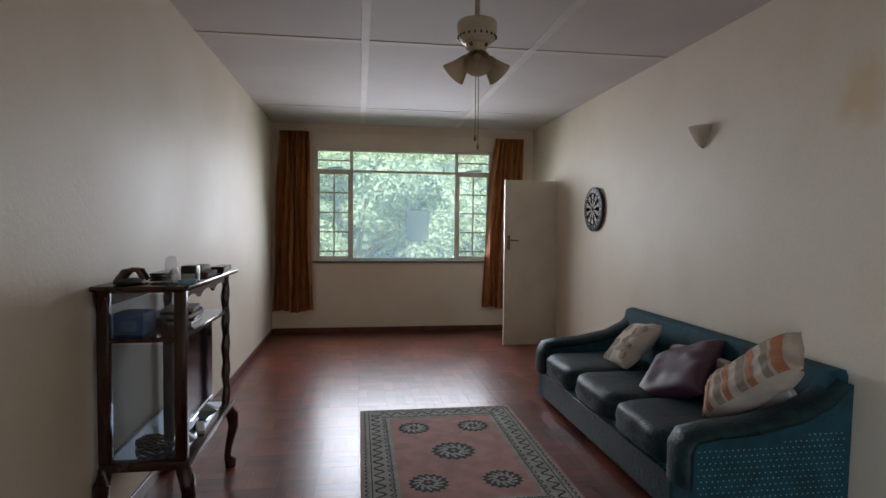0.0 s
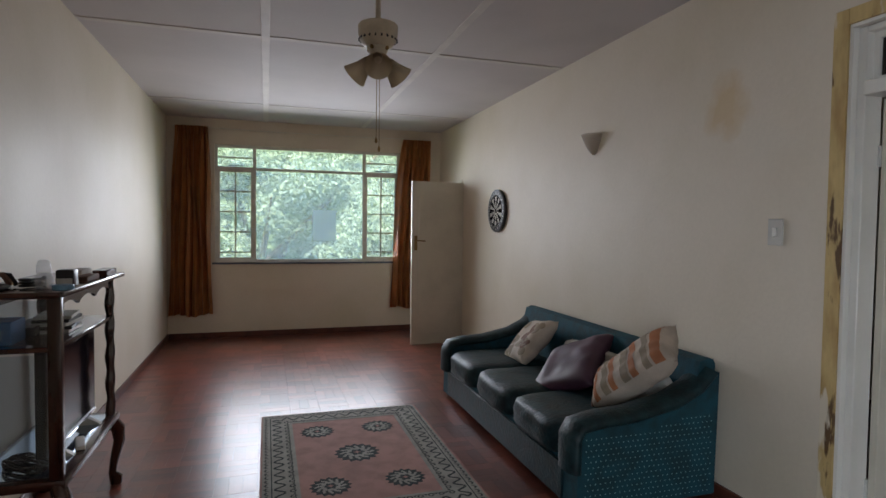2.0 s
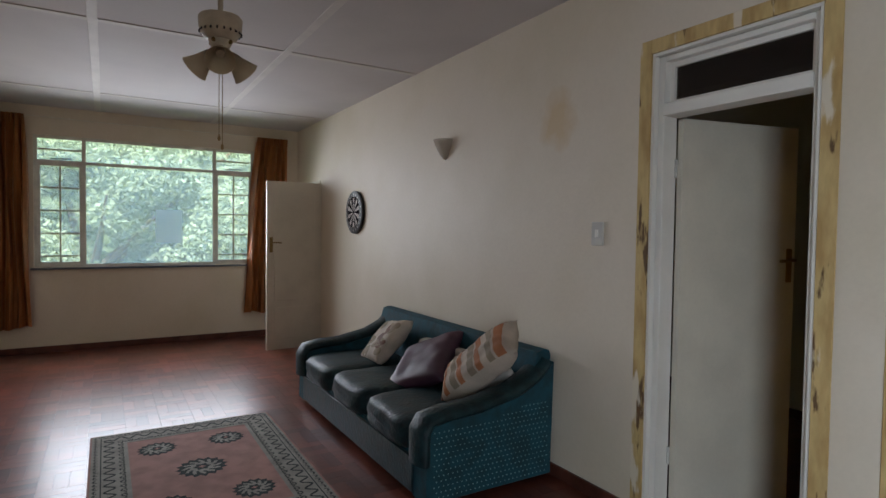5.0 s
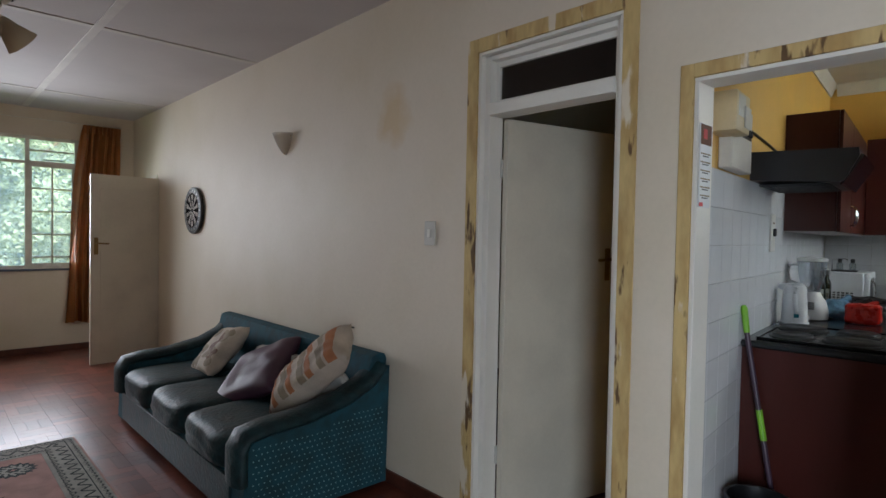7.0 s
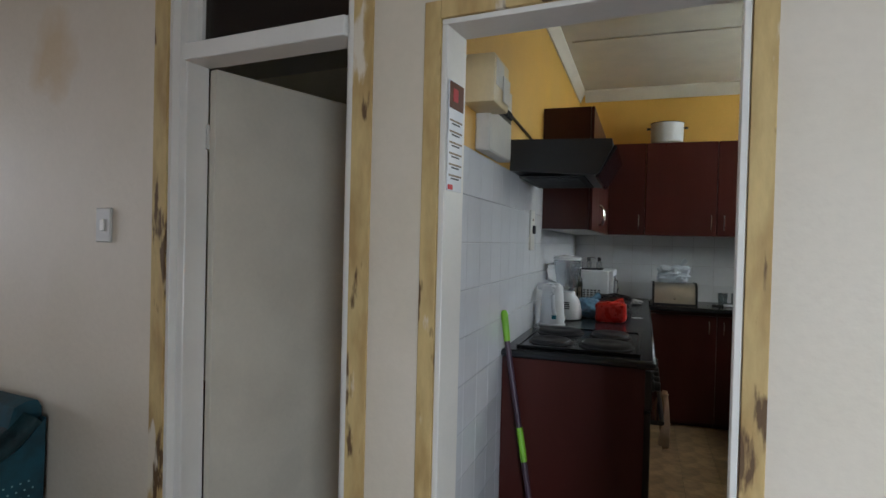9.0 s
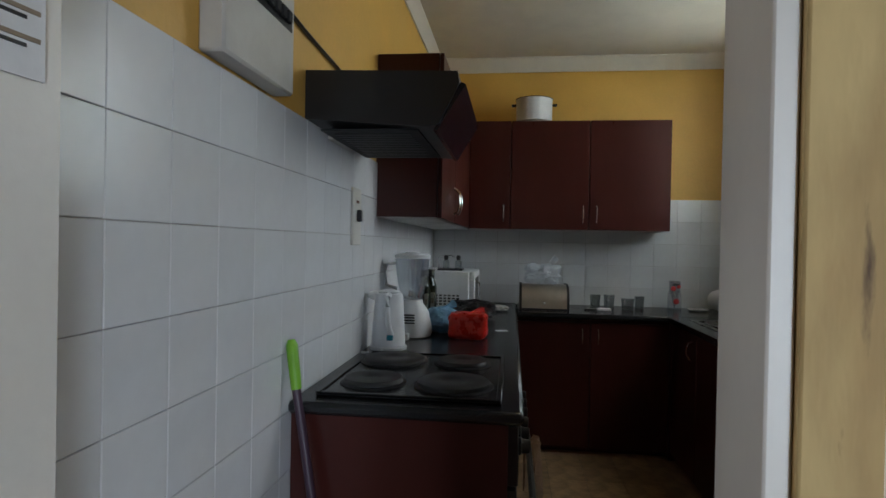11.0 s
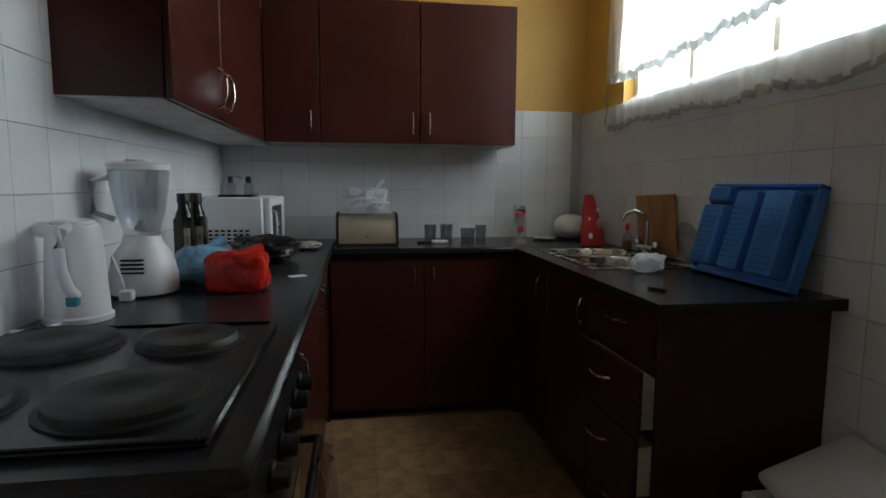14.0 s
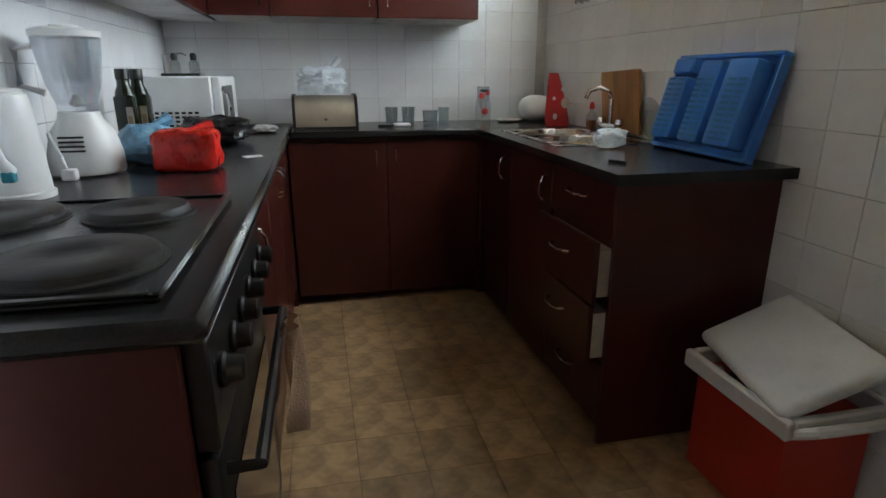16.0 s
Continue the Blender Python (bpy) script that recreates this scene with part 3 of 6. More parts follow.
def tree(x, y, w, hgt, count, seed, label):
    rnd = random.Random(seed)
    t = thing("tree", (x, y, -3.2), label, "tree", "garden trees")
    bm = bm_tube([(x, y, -3.2), (x + 0.1, y, -1.5), (x - 0.1, y + 0.1, 0.5)], [0.28, 0.22, 0.15], 10)
    for k in range(7):
        a = k * 2.4
        bm_tube([(x - 0.1, y + 0.1, -0.4 + 0.15 * k), (x + 0.25 * w * math.cos(a), y + 0.25 * w * math.sin(a) * 0.6, 0.6 + 0.3 * k), (x + 0.42 * w * math.cos(a), y + 0.42 * w * math.sin(a) * 0.6, 1.2 + 0.4 * k)], [0.1, 0.06, 0.02], 7, bm)
    part("trunk", bm, M_BARK, t)
    verts, faces = [], []
    clumps = [(x + rnd.uniform(-0.5, 0.5) * w, y + rnd.uniform(-0.3, 0.3) * w, 0.9 + rnd.uniform(-0.5, 0.5) * hgt, rnd.uniform(0.25, 0.75)) for _ in range(190)]
    for i in range(count):
        cx, cy, cz, r = clumps[rnd.randrange(len(clumps))]
        d = Vector((rnd.gauss(0, 1), rnd.gauss(0, 1), rnd.gauss(0, 0.8)))
        d = d.normalized() * r * rnd.uniform(0.4, 1.1)
        c = Vector((cx, cy, cz)) + d
        ax = Vector((rnd.gauss(0, 1), rnd.gauss(0, 1), rnd.gauss(-0.5, 0.7))).normalized()
        side = ax.cross(Vector((rnd.gauss(0, 1), rnd.gauss(0, 1), rnd.gauss(0, 1)))).normalized()
        ln, wd = rnd.uniform(0.07, 0.16), rnd.uniform(0.016, 0.032)
        n0 = len(verts)
        verts += [c, c + ax * ln * 0.5 + side * wd, c + ax * ln, c + ax * ln * 0.5 - side * wd]
        faces.append((n0, n0 + 1, n0 + 2, n0 + 3))
    me = bpy.data.meshes.new("crown")
    me.from_pydata([v - Vector((x, y, -3.2)) for v in verts], [], faces)
    me.materials.append(M_LEAF)
    ob = new("crown", me)
    ob.parent = t


tree(0.2, 13.2, 7.5, 6.6, 170000, 3, "broad leafy garden tree close outside the window")
tree(5.8, 14.8, 7.0, 6.2, 45000, 5, "pale green leafy tree behind the garden tree")
tree(-4.5, 15.5, 7.0, 5.8, 30000, 8, "leafy tree at the garden's edge")

# ---- ceiling fan ----
FX, FY = 0.962, 3.12
fan = thing("ceiling_fan", (FX, FY, H), "old cream ceiling fan motor without blades, three lamp shades", "ceiling fan")
part("rod", bm_lathe([(0.014, 2.56), (0.014, 2.78), (0.05, 2.79), (0.055, 2.82)], FX, FY, 16), M_FAN, fan)
part("collar", bm_lathe([(0.02, 2.555), (0.024, 2.562), (0.02, 2.575)], FX, FY, 16), M_BLACK, fan)
part("motor", bm_lathe([(0.062, 2.435), (0.075, 2.44), (0.098, 2.47), (0.106, 2.50), (0.108, 2.545), (0.1, 2.556), (0.02, 2.56)], FX, FY, 40), M_FAN, fan)
for k in range(20):
    a = 2 * math.pi * k / 20
    part("slot", place(bm_box(-0.004, 0.004, -0.002, 0.006, -0.009, 0.009), Matrix.Translation((FX + 0.0985 * math.cos(a), FY + 0.0985 * math.sin(a), 2.474)) @ Matrix.Rotation(a - math.pi / 2, 4, "Z") @ Matrix.Rotation(0.6, 4, "X")), M_BLACK, fan)
part("lamp_hub", bm_lathe([(0.012, 2.33), (0.038, 2.345), (0.042, 2.395), (0.05, 2.41), (0.06, 2.43), (0.06, 2.436)], FX, FY, 24), M_FAN, fan)
for k in range(4):
    a = radians(45 + 90 * k)
    part("screw", bm_soft(FX + 0.057 * math.cos(a), FY + 0.057 * math.sin(a), 2.425, 0.012, 0.012, 0.012, 2, n=5), M_BRASS, fan)
for k, deg in enumerate((-100, 20, 140)):
    a = radians(deg)
    m = Matrix.Translation((FX + 0.045 * math.cos(a), FY + 0.045 * math.sin(a), 2.375)) @ Matrix.Rotation(a, 4, "Z") @ Matrix.Rotation(radians(128), 4, "Y")
    prof = [(0.022, 0), (0.03, 0.012), (0.036, 0.03), (0.044, 0.06), (0.056, 0.09), (0.066, 0.115), (0.074, 0.13)]
    bm = bm_lathe(prof + [(r - 0.003, h) for r, h in reversed(prof)], 0, 0, 32)
    part("shade", place(bm, m), M_SHADE, fan, "frosted tulip glass shade", smooth=60)
    part("lamp_holder", place(bm_lathe([(0.018, -0.03), (0.024, 0.0), (0.02, 0.05)], 0, 0, 16), m), M_FAN, fan)
for dx, z in ((-0.012, 1.945), (0.004, 1.90)):
    ch = part("pull_chain", bm_tube([(FX + dx, FY - 0.03, 2.345), (FX + dx, FY - 0.03, z)], 0.0018, 5), M_BRASS, fan)
    part("bob", bm_lathe([(0.002, 0), (0.008, 0.008), (0.007, 0.022), (0.002, 0.035)], FX + dx, FY - 0.03, 10, z=z - 0.03), M_BRASS, ch)

# ---- on the east wall ----
db = thing("dartboard", (2.77, 5.69, 1.65), "black and white dartboard hung on the wall", "dartboard")
mdb = Matrix.Translation((2.77, 5.69, 1.65)) @ Matrix.Rotation(radians(-90), 4, "Y")
part("board", place(bm_lathe([(0.21, 0), (0.228, 0.004), (0.228, 0.034), (0.222, 0.038)], 0, 0, 48), mdb), M_BLACK, db)


def wedge(r0, r1, a0, a1, h0, h1, n=3):
    pts = [(r0 * math.cos(a0 + (a1 - a0) * i / n), r0 * math.sin(a0 + (a1 - a0) * i / n)) for i in range(n + 1)]
    pts += [(r1 * math.cos(a1 + (a0 - a1) * i / n), r1 * math.sin(a1 + (a0 - a1) * i / n)) for i in range(n + 1)]
    return bm_prism(pts, h0, h1)


for k in range(20):
    a0 = 2 * math.pi * (k - 0.5) / 20
    if k % 2 == 0:
        part("segment", place(wedge(0.02, 0.095, a0, a0 + math.pi / 10, 0.038, 0.0395), mdb), M_OFF, db, "white segment")
        part("segment", place(wedge(0.105, 0.155, a0, a0 + math.pi / 10, 0.038, 0.0395), mdb), M_OFF, db, "white segment")
    part("number_mark", place(bm_box(-0.009, 0.009, -0.005, 0.005, 0.038, 0.0395), mdb @ Matrix.Rotation(a0 + math.pi / 20, 4, "Z") @ Matrix.Translation((0.192, 0, 0))), M_OFF, db, "white number mark")
part("wire_ring", place(bm_lathe([(0.168, 0.038), (0.168, 0.0405), (0.171, 0.0405), (0.171, 0.038)], 0, 0, 48), mdb), M_CHROME, db)
wl = thing("wall_lamp", (2.77, 3.85, 2.12), "small frosted half-shell glass wall lamp", "wall lamp")


def shell(u, v):
    a = math.pi * u
    s = (0.03 + 0.97 * v ** 0.6)
    return (2.768 - 0.1 * s * math.sin(a), 3.85 + 0.105 * s * math.cos(a), 2.03 + 0.155 * v)


part("shade", bm_sheet(shell, 24, 10, 0.004), M_SCONCE, wl, smooth=80)
part("mount", bm_box(2.758, 2.77, 3.82, 3.88, 2.08, 2.16, 0.003), M_PALE, wl)
for dy, z in ((-0.09, 2.165), (0.09, 2.165), (0.0, 2.04)):
    part("clip", bm_soft(2.755, 3.85 + dy, z, 0.008, 0.006, 0.006, 2, n=5), M_BRASS, wl)
sw = thing("light_switch", (2.77, 2.215, 1.465), "old pale rectangular light switch on wall", "light switch")
part("plate", bm_box(2.758, 2.77, 2.172, 2.258, 1.40, 1.53, 0.004), M_PALE, sw)
part("rocker", bm_box(2.752, 2.758, 2.203, 2.227, 1.443, 1.487, 0.002), M_WHITE, sw)
single("wall_nail", bm_tube([(2.77, 2.93, 0.86), (2.755, 2.93, 0.862)], 0.006, 8), M_BLACK, "small dark nail in the wall", "nail")

# ---- sofa ----
SX0, SX1, SY0, SY1 = 1.85, 2.74, 2.50, 4.76
sofa = thing("sofa", (2.3, 3.63, 0), "old three-seat sofa in dark green leather and dotted teal fabric", "sofa")
part("base", bm_box(SX0 + 0.03, SX1 - 0.04, SY0 + 0.06, SY1 - 0.06, 0.035, 0.27, 0.02, 2), M_TEAL, sofa)
part("backrest", bm_prism([(SX1 - 0.25, 0.2), (SX1 - 0.02, 0.2), (SX1, 0.735), (SX1 - 0.015, 0.765), (SX1 - 0.05, 0.77), (SX1 - 0.10, 0.755)], SY0 + 0.05, SY1 - 0.05, "y"), M_TEAL, sofa)
seat_w = (SY1 - SY0 - 0.36) / 3
for k in range(3):
    yc = SY0 + 0.18 + seat_w * (k + 0.5)
    part("seat_cushion", bm_soft(SX0 + 0.36, yc, 0.335, 0.375, seat_w / 2 + 0.005, 0.105, 5, 0.03, k, 24), M_LEATH, sofa, "cracked dark green leather", smooth=80)
for y0, sgn in ((SY0, 1), (SY1, -1)):
    ya, yb = sorted((y0, y0 + sgn * 0.17))
    arm = part("arm", bm_prism([(SX0 + 0.02, 0.035), (SX1 - 0.02, 0.035), (SX1 - 0.005, 0.70), (SX1 - 0.1, 0.60), (SX1 - 0.28, 0.525), (SX0 + 0.3, 0.475), (SX0 + 0.12, 0.465), (SX0 + 0.03, 0.44)], ya + 0.012, yb - 0.012, "y"), M_TEAL, sofa, "dotted teal fabric side")
    pts = [(SX1 - 0.04, 0.70), (SX1 - 0.13, 0.615), (SX1 - 0.28, 0.545), (SX0 + 0.36, 0.495), (SX0 + 0.16, 0.483), (SX0 + 0.05, 0.462), (SX0 + 0.02, 0.41), (SX0 + 0.02, 0.24)]
    bm = bmesh.new()
    rings = []
    for i, (px, pz) in enumerate(pts):
        q, p = pts[min(i + 1, len(pts) - 1)], pts[max(i - 1, 0)]
        d = Vector((q[0] - p[0], q[1] - p[1])).normalized()
        nx, nz = -d.y, d.x
        if nz < 0 and i < 5:
            nx, nz = -nx, -nz
        if i >= 5:
            nx, nz = (-abs(nx), abs(nz))
        ring = []
        for j in range(14):
            a = 2 * math.pi * j / 14
            o, w = 0.042 * math.sin(a), 0.095 * math.cos(a)
            ring.append(bm.verts.new((px + nx * o, (ya + yb) / 2 + w, pz + nz * o)))
        rings.append(ring)
    for a, b in zip(rings, rings[1:]):
        for j in range(14):
            bm.faces.new((a[j], a[(j + 1) % 14], b[(j + 1) % 14], b[j]))
    bm.faces.new(rings[0]), bm.faces.new(rings[-1])
    bmesh.ops.recalc_face_normals(bm, faces=bm.faces)
    part("arm_pad", bm, M_LEATH, arm, "worn dark leather arm roll", smooth=80)
    if sgn == 1:
        bm = bmesh.new()
        for r in range(15):
            for c in range(29):
                x, z = SX0 + 0.07 + c * 0.029 + (r % 2) * 0.0145, 0.06 + r * 0.029
                if z < 0.425 + max(0, x - 2.3) * 0.22 and x < SX1 - 0.05:
                    bm_box(x - 0.003, x + 0.003, ya + 0.0105, ya + 0.013, z - 0.003, z + 0.003, bm=bm)
        tagged(part("woven_dots", bm, M_DOT, arm, "pale woven dots", smooth=0), kind="stuff")
part("front_rail", bm_box(SX0 + 0.012, SX0 + 0.032, SY0 + 0.15, SY1 - 0.15, 0.045, 0.245, 0.006), M_LEATH, sofa)
for x in (SX0 + 0.1, SX1 - 0.12):
    for y in (SY0 + 0.12, SY1 - 0.12):
        part("foot", bm_box(x - 0.03, x + 0.03, y - 0.03, y + 0.03, 0, 0.036, 0.004), M_BLACK, sofa)
part("back_lining", bm_soft(SX1 - 0.19, 3.25, 0.54, 0.035, 0.58, 0.115, 6, 0.03, 4), M_OFF, sofa, "bare off-white back lining", smooth=80)


def bm_pillow(w, h, t, seed):
    bm = bmesh.new()
    n = 22
    for side in (1, -1):
        g = []
        for i in range(n + 1):
            row = []
            for j in range(n + 1):
                u, v = 2 * i / n - 1, 2 * j / n - 1
                fat = max(0, (1 - u ** 4) * (1 - v ** 4)) ** 0.45
                pinch = 1 - 0.09 * (1 - abs(u) ** 2) * abs(v) ** 3 - 0.0
                pin2 = 1 - 0.09 * (1 - abs(v) ** 2) * abs(u) ** 3
                k = 0.02 * noise.noise(Vector((u * 2.5 + seed, v * 2.5, side))) * fat
                row.append(bm.verts.new((u * w / 2 * pin2, v * h / 2 * pinch, side * t / 2 * fat + k)))
            g.append(row)
        for i in range(n):
            for j in range(n):
                f = (g[i][j], g[i + 1][j], g[i + 1][j + 1], g[i][j + 1])
                bm.faces.new(f if side > 0 else tuple(reversed(f)))
    bmesh.ops.remove_doubles(bm, verts=bm.verts, dist=0.001)
    return bm


def surface(w, h, t, u, v, seed):
    fat = max(0, (1 - u ** 4) * (1 - v ** 4)) ** 0.45
    return Vector((u * w / 2 * (1 - 0.09 * (1 - v * v) * abs(u) ** 3), v * h / 2 * (1 - 0.09 * (1 - u * u) * abs(v) ** 3), t / 2 * fat + 0.02 * noise.noise(Vector((u * 2.5 + seed, v * 2.5, 1))) * fat + 0.003))


def cushion(m, w, h, t, material, seed, label, dots=(), bands=()):
    c = thing("cushion", (0, 0, 0), label, "cushion", "cushions on the sofa")
    part("cover", bm_pillow(w, h, t, seed), material, c, smooth=80)
    for u, v, r, mt in dots:
        bm = bmesh.new()
        mid = bm.verts.new(surface(w, h, t, u, v, seed))
        ring = [bm.verts.new(surface(w, h, t, u + r * math.cos(a), v + r * math.sin(a), seed)) for a in [2 * math.pi * k / 18 for k in range(18)]]
        for k in range(18):
            bm.faces.new((mid, ring[k], ring[(k + 1) % 18]))
        part("printed_spot", bm, mt, c)
    for v0, v1, mt in bands:
        bm = bmesh.new()
        g = [[bm.verts.new(surface(w, h, t, -0.96 + 1.92 * i / 24, v0 + (v1 - v0) * j / 4, seed)) for j in range(5)] for i in range(25)]
        for i in range(24):
            for j in range(4):
                bm.faces.new((g[i][j], g[i + 1][j], g[i + 1][j + 1], g[i][j + 1]))
        part("printed_band", bm, mt, c, smooth=80)
    c.matrix_basis = m
    return c


def lean(x, y, z, tilt, turn, spin):
    """A cushion whose face looks to -x, tilted back, turned and spun."""
    return Matrix.Translation((x, y, z)) @ Matrix.Rotation(radians(turn), 4, "Z") @ Matrix.Rotation(radians(-90 + tilt), 4, "Y") @ Matrix.Rotation(radians(spin), 4, "Z")


rs = random.Random(4)
spots = [(rs.uniform(-0.78, 0.78), rs.uniform(-0.78, 0.78), rs.uniform(0.11, 0.24), rs.choice((M_BROWN, M_GREYP, M_GREYP))) for _ in range(26)]
cushion(lean(2.40, 4.14, 0.56, 44, -14, 14), 0.44, 0.44, 0.15, M_CREAMC, 1, "cream cushion with brown and grey spots", dots=spots)
cushion(lean(2.36, 3.42, 0.54, 54, -6, 40), 0.54, 0.52, 0.15, M_PURP, 2, "plain dark purple cushion leaning on the sofa back")
cushion(lean(2.39, 2.79, 0.665, 38, -14, 54), 0.31, 0.64, 0.18, M_CREAMC, 3, "cream cushion with orange and brown stripes",
        bands=((-0.86, -0.66, M_ORNG), (-0.60, -0.46, M_GREYP), (-0.30, -0.16, M_ORNG), (-0.12, 0.04, M_GREYP), (0.20, 0.32, M_ORNG), (0.36, 0.50, M_GREYP), (0.62, 0.74, M_ORNG), (0.84, 0.92, M_BROWN)))

# ---- rug ----
RX, RY, RW, RL = 0.947, 3.66, 0.597, 0.87
rug = thing("rug", (RX, RY, 0), "pink woven rug with grey patterned border and medallions", "rug")
part("field", bm_box(RX - RW, RX + RW, RY - RL, RY + RL, 0, 0.007), M_RUG, rug)


def band(o, w, z, mt, nm):
    a, b, c, d = RX - RW + o, RX + RW - o, RY - RL + o, RY + RL - o
    part(nm, boxes((a, b, c, c + w, 0.006, z), (a, b, d - w, d, 0.006, z), (a, a + w, c + w, d - w, 0.006, z), (b - w, b, c + w, d - w, 0.006, z)), mt, rug)


band(0.012, 0.205, 0.0085, M_RUGG, "border")
band(0.062, 0.006, 0.0092, M_RUGD, "border_line")


def along_rug(o, step):
    """Places along the rug's border at an inset, with the direction outward."""
    a, b, c, d = RX - RW + o, RX + RW - o, RY - RL + o, RY + RL - o
    for (x0, y0), (x1, y1), nrm in (((a, c), (b, c), (0, -1)), ((b, c), (b, d), (1, 0)), ((b, d), (a, d), (0, 1)), ((a, d), (a, c), (-1, 0))):
        n = max(1, round(math.hypot(x1 - x0, y1 - y0) / step))
        for i in range(n):
            yield x0 + (x1 - x0) * i / n, y0 + (y1 - y0) * i / n, nrm, ((x1 - x0) / n, (y1 - y0) / n)


def ribbon(bm, p, q, w, z):
    d = Vector((q[0] - p[0], q[1] - p[1], 0))
    s = Vector((-d.y, d.x, 0)).normalized() * w / 2
    P, Q = Vector((p[0], p[1], z)), Vector((q[0], q[1], z))
    bm.faces.new([bm.verts.new(v) for v in (P - s, Q - s, Q + s, P + s)])


bm = bmesh.new()
for x, y, nrm, st in along_rug(0.11, 0.098):
    pts = []
    for k in range(9):
        f = k / 8
        s = 0.028 * math.sin(2 * math.pi * f)
        pts.append((x + st[0] * f + nrm[0] * s, y + st[1] * f + nrm[1] * s))
    for p, q in zip(pts, pts[1:]):
        ribbon(bm, p, q, 0.014, 0.0093)
part("vine", bm, M_RUGD, rug, "dark zigzag vine", smooth=0)
bm, bm2 = bmesh.new(), bmesh.new()
for i, (x, y, nrm, st) in enumerate(along_rug(0.178, 0.062)):
    for k in range(10):
        a, b = 2 * math.pi * k / 10, 2 * math.pi * (k + 1) / 10
        ribbon(bm, (x + 0.014 * math.cos(a), y + 0.014 * math.sin(a)), (x + 0.014 * math.cos(b), y + 0.014 * math.sin(b)), 0.009, 0.0094)
    px, py = x + st[0] / 2, y + st[1] / 2
    bm2.faces.new([bm2.verts.new(v) for v in ((px - nrm[0] * 0.014 - nrm[1] * 0.012, py - nrm[1] * 0.014 - nrm[0] * 0.012, 0.0094), (px - nrm[0] * 0.014 + nrm[1] * 0.012, py - nrm[1] * 0.014 + nrm[0] * 0.012, 0.0094), (px + nrm[0] * 0.004, py + nrm[1] * 0.004, 0.0094))])
tagged(part("ring_border", bm, M_RUGD, rug, "row of dark rings", smooth=0), kind="stuff")
tagged(part("leaf_border", bm2, M_RUGD, rug, "row of dark leaves", smooth=0), kind="stuff")
bm = bmesh.new()
for i, (x, y, nrm, st) in enumerate(along_rug(0.038, 0.05)):
    ribbon(bm, (x, y), (x + st[0] * 0.45 + nrm[0] * 0.012, y + st[1] * 0.45 + nrm[1] * 0.012), 0.012, 0.0093)
    ribbon(bm, (x + st[0] * 0.55 + nrm[0] * 0.01, y + st[1] * 0.55 + nrm[1] * 0.01), (x + st[0] * 0.7 - nrm[0] * 0.01, y + st[1] * 0.7 - nrm[1] * 0.01), 0.008, 0.0093)
tagged(part("edge_border", bm, M_RUGD, rug, "row of dark dashes", smooth=0), kind="stuff")


def medallion(x, y, r):
    def star(n, r0, r1, z, squash=1.0):
        b = bmesh.new()
        mid = b.verts.new((x, y, z))
        ring = [b.verts.new((x + (r0 if k % 2 else r1) * math.cos(math.pi * k / n), y + squash * (r0 if k % 2 else r1) * math.sin(math.pi * k / n), z)) for k in range(2 * n)]
        for k in range(2 * n):
            b.faces.new((mid, ring[k], ring[(k + 1) % (2 * n)]))
        return b
    md = part("medallion", star(16, r * 0.82, r, 0.0078), M_RUGD, rug, "dark grey-green medallion", smooth=0)
    part("medallion_ring", star(12, r * 0.58, r * 0.78, 0.0086), M_RUGG, md, smooth=0)
    bm = bmesh.new()
    for k in range(12):
        a = 2 * math.pi * k / 12
        ribbon(bm, (x + r * 0.46 * math.cos(a), y + r * 0.46 * math.sin(a)), (x + r * 0.66 * math.cos(a + 0.2), y + r * 0.66 * math.sin(a + 0.2)), r * 0.11, 0.0093)
    part("petal_row", bm, M_RUGD, md, smooth=0)
    part("medallion_heart", star(6, r * 0.24, r * 0.36, 0.0094), M_RUGD, md, smooth=0)
    part("medallion_eye", star(4, r * 0.08, r * 0.16, 0.0101), M_RUG, md, smooth=0)


medallion(RX, RY, 0.15)
for dx in (-0.215, 0.215):
    for dy in (-0.44, 0.44):
        medallion(RX + dx, RY + dy, 0.122)

# ---- display stand with television ----
CX0, CX1, CY0, CY1 = -0.785, -0.425, 2.72, 3.62
st = thing("display_stand", (-0.6, 3.17, 0), "dark mahogany display stand with wavy posts and cabriole legs", "display cabinet")
part("top", bm_box(CX0 - 0.015, CX1 + 0.03, CY0 - 0.03, CY1 + 0.10, 1.165, 1.188, 0.006, 2), M_WOOD, st)
for x in (CX0 + 0.02, CX1 - 0.02):
    for y in (CY0 + 0.03, CY1 - 0.03):
        bm = bmesh.new()
        pts = [(x + 0.002 * math.sin(z * 42), y + 0.003 * math.sin(z * 42), z) for z in [0.40 + 0.0255 * k for k in range(31)]]
        bm_tube(pts, [0.023 + 0.003 * math.sin(k * 1.07) for k in range(31)], 8, bm)
        if y < 3.1:
            bm.free()
            bm = bm_box(x - 0.026, x + 0.026, y - 0.022, y + 0.022, 0.395, 1.166, 0.007, 2)
        part("post", bm, M_WOOD, st, "square post" if y < 3.1 else "wavy turned post")
        sx, sy = (1 if x > -0.6 else -0.25), (1 if y > 3.1 else -1)
        part("leg", bm_tube([(x, y, 0.37), (x + 0.03 * sx, y + 0.03 * sy, 0.31), (x + 0.035 * sx, y + 0.035 * sy, 0.24), (x + 0.012 * sx, y + 0.012 * sy, 0.13), (x + 0.005 * sx, y + 0.005 * sy, 0.07), (x + 0.02 * sx, y + 0.02 * sy, 0.035), (x + 0.02 * sx, y + 0.02 * sy, 0.0)],
                            [0.034, 0.036, 0.03, 0.021, 0.02, 0.034, 0.03], 10), M_WOOD, st, "curved cabriole leg with ball foot")
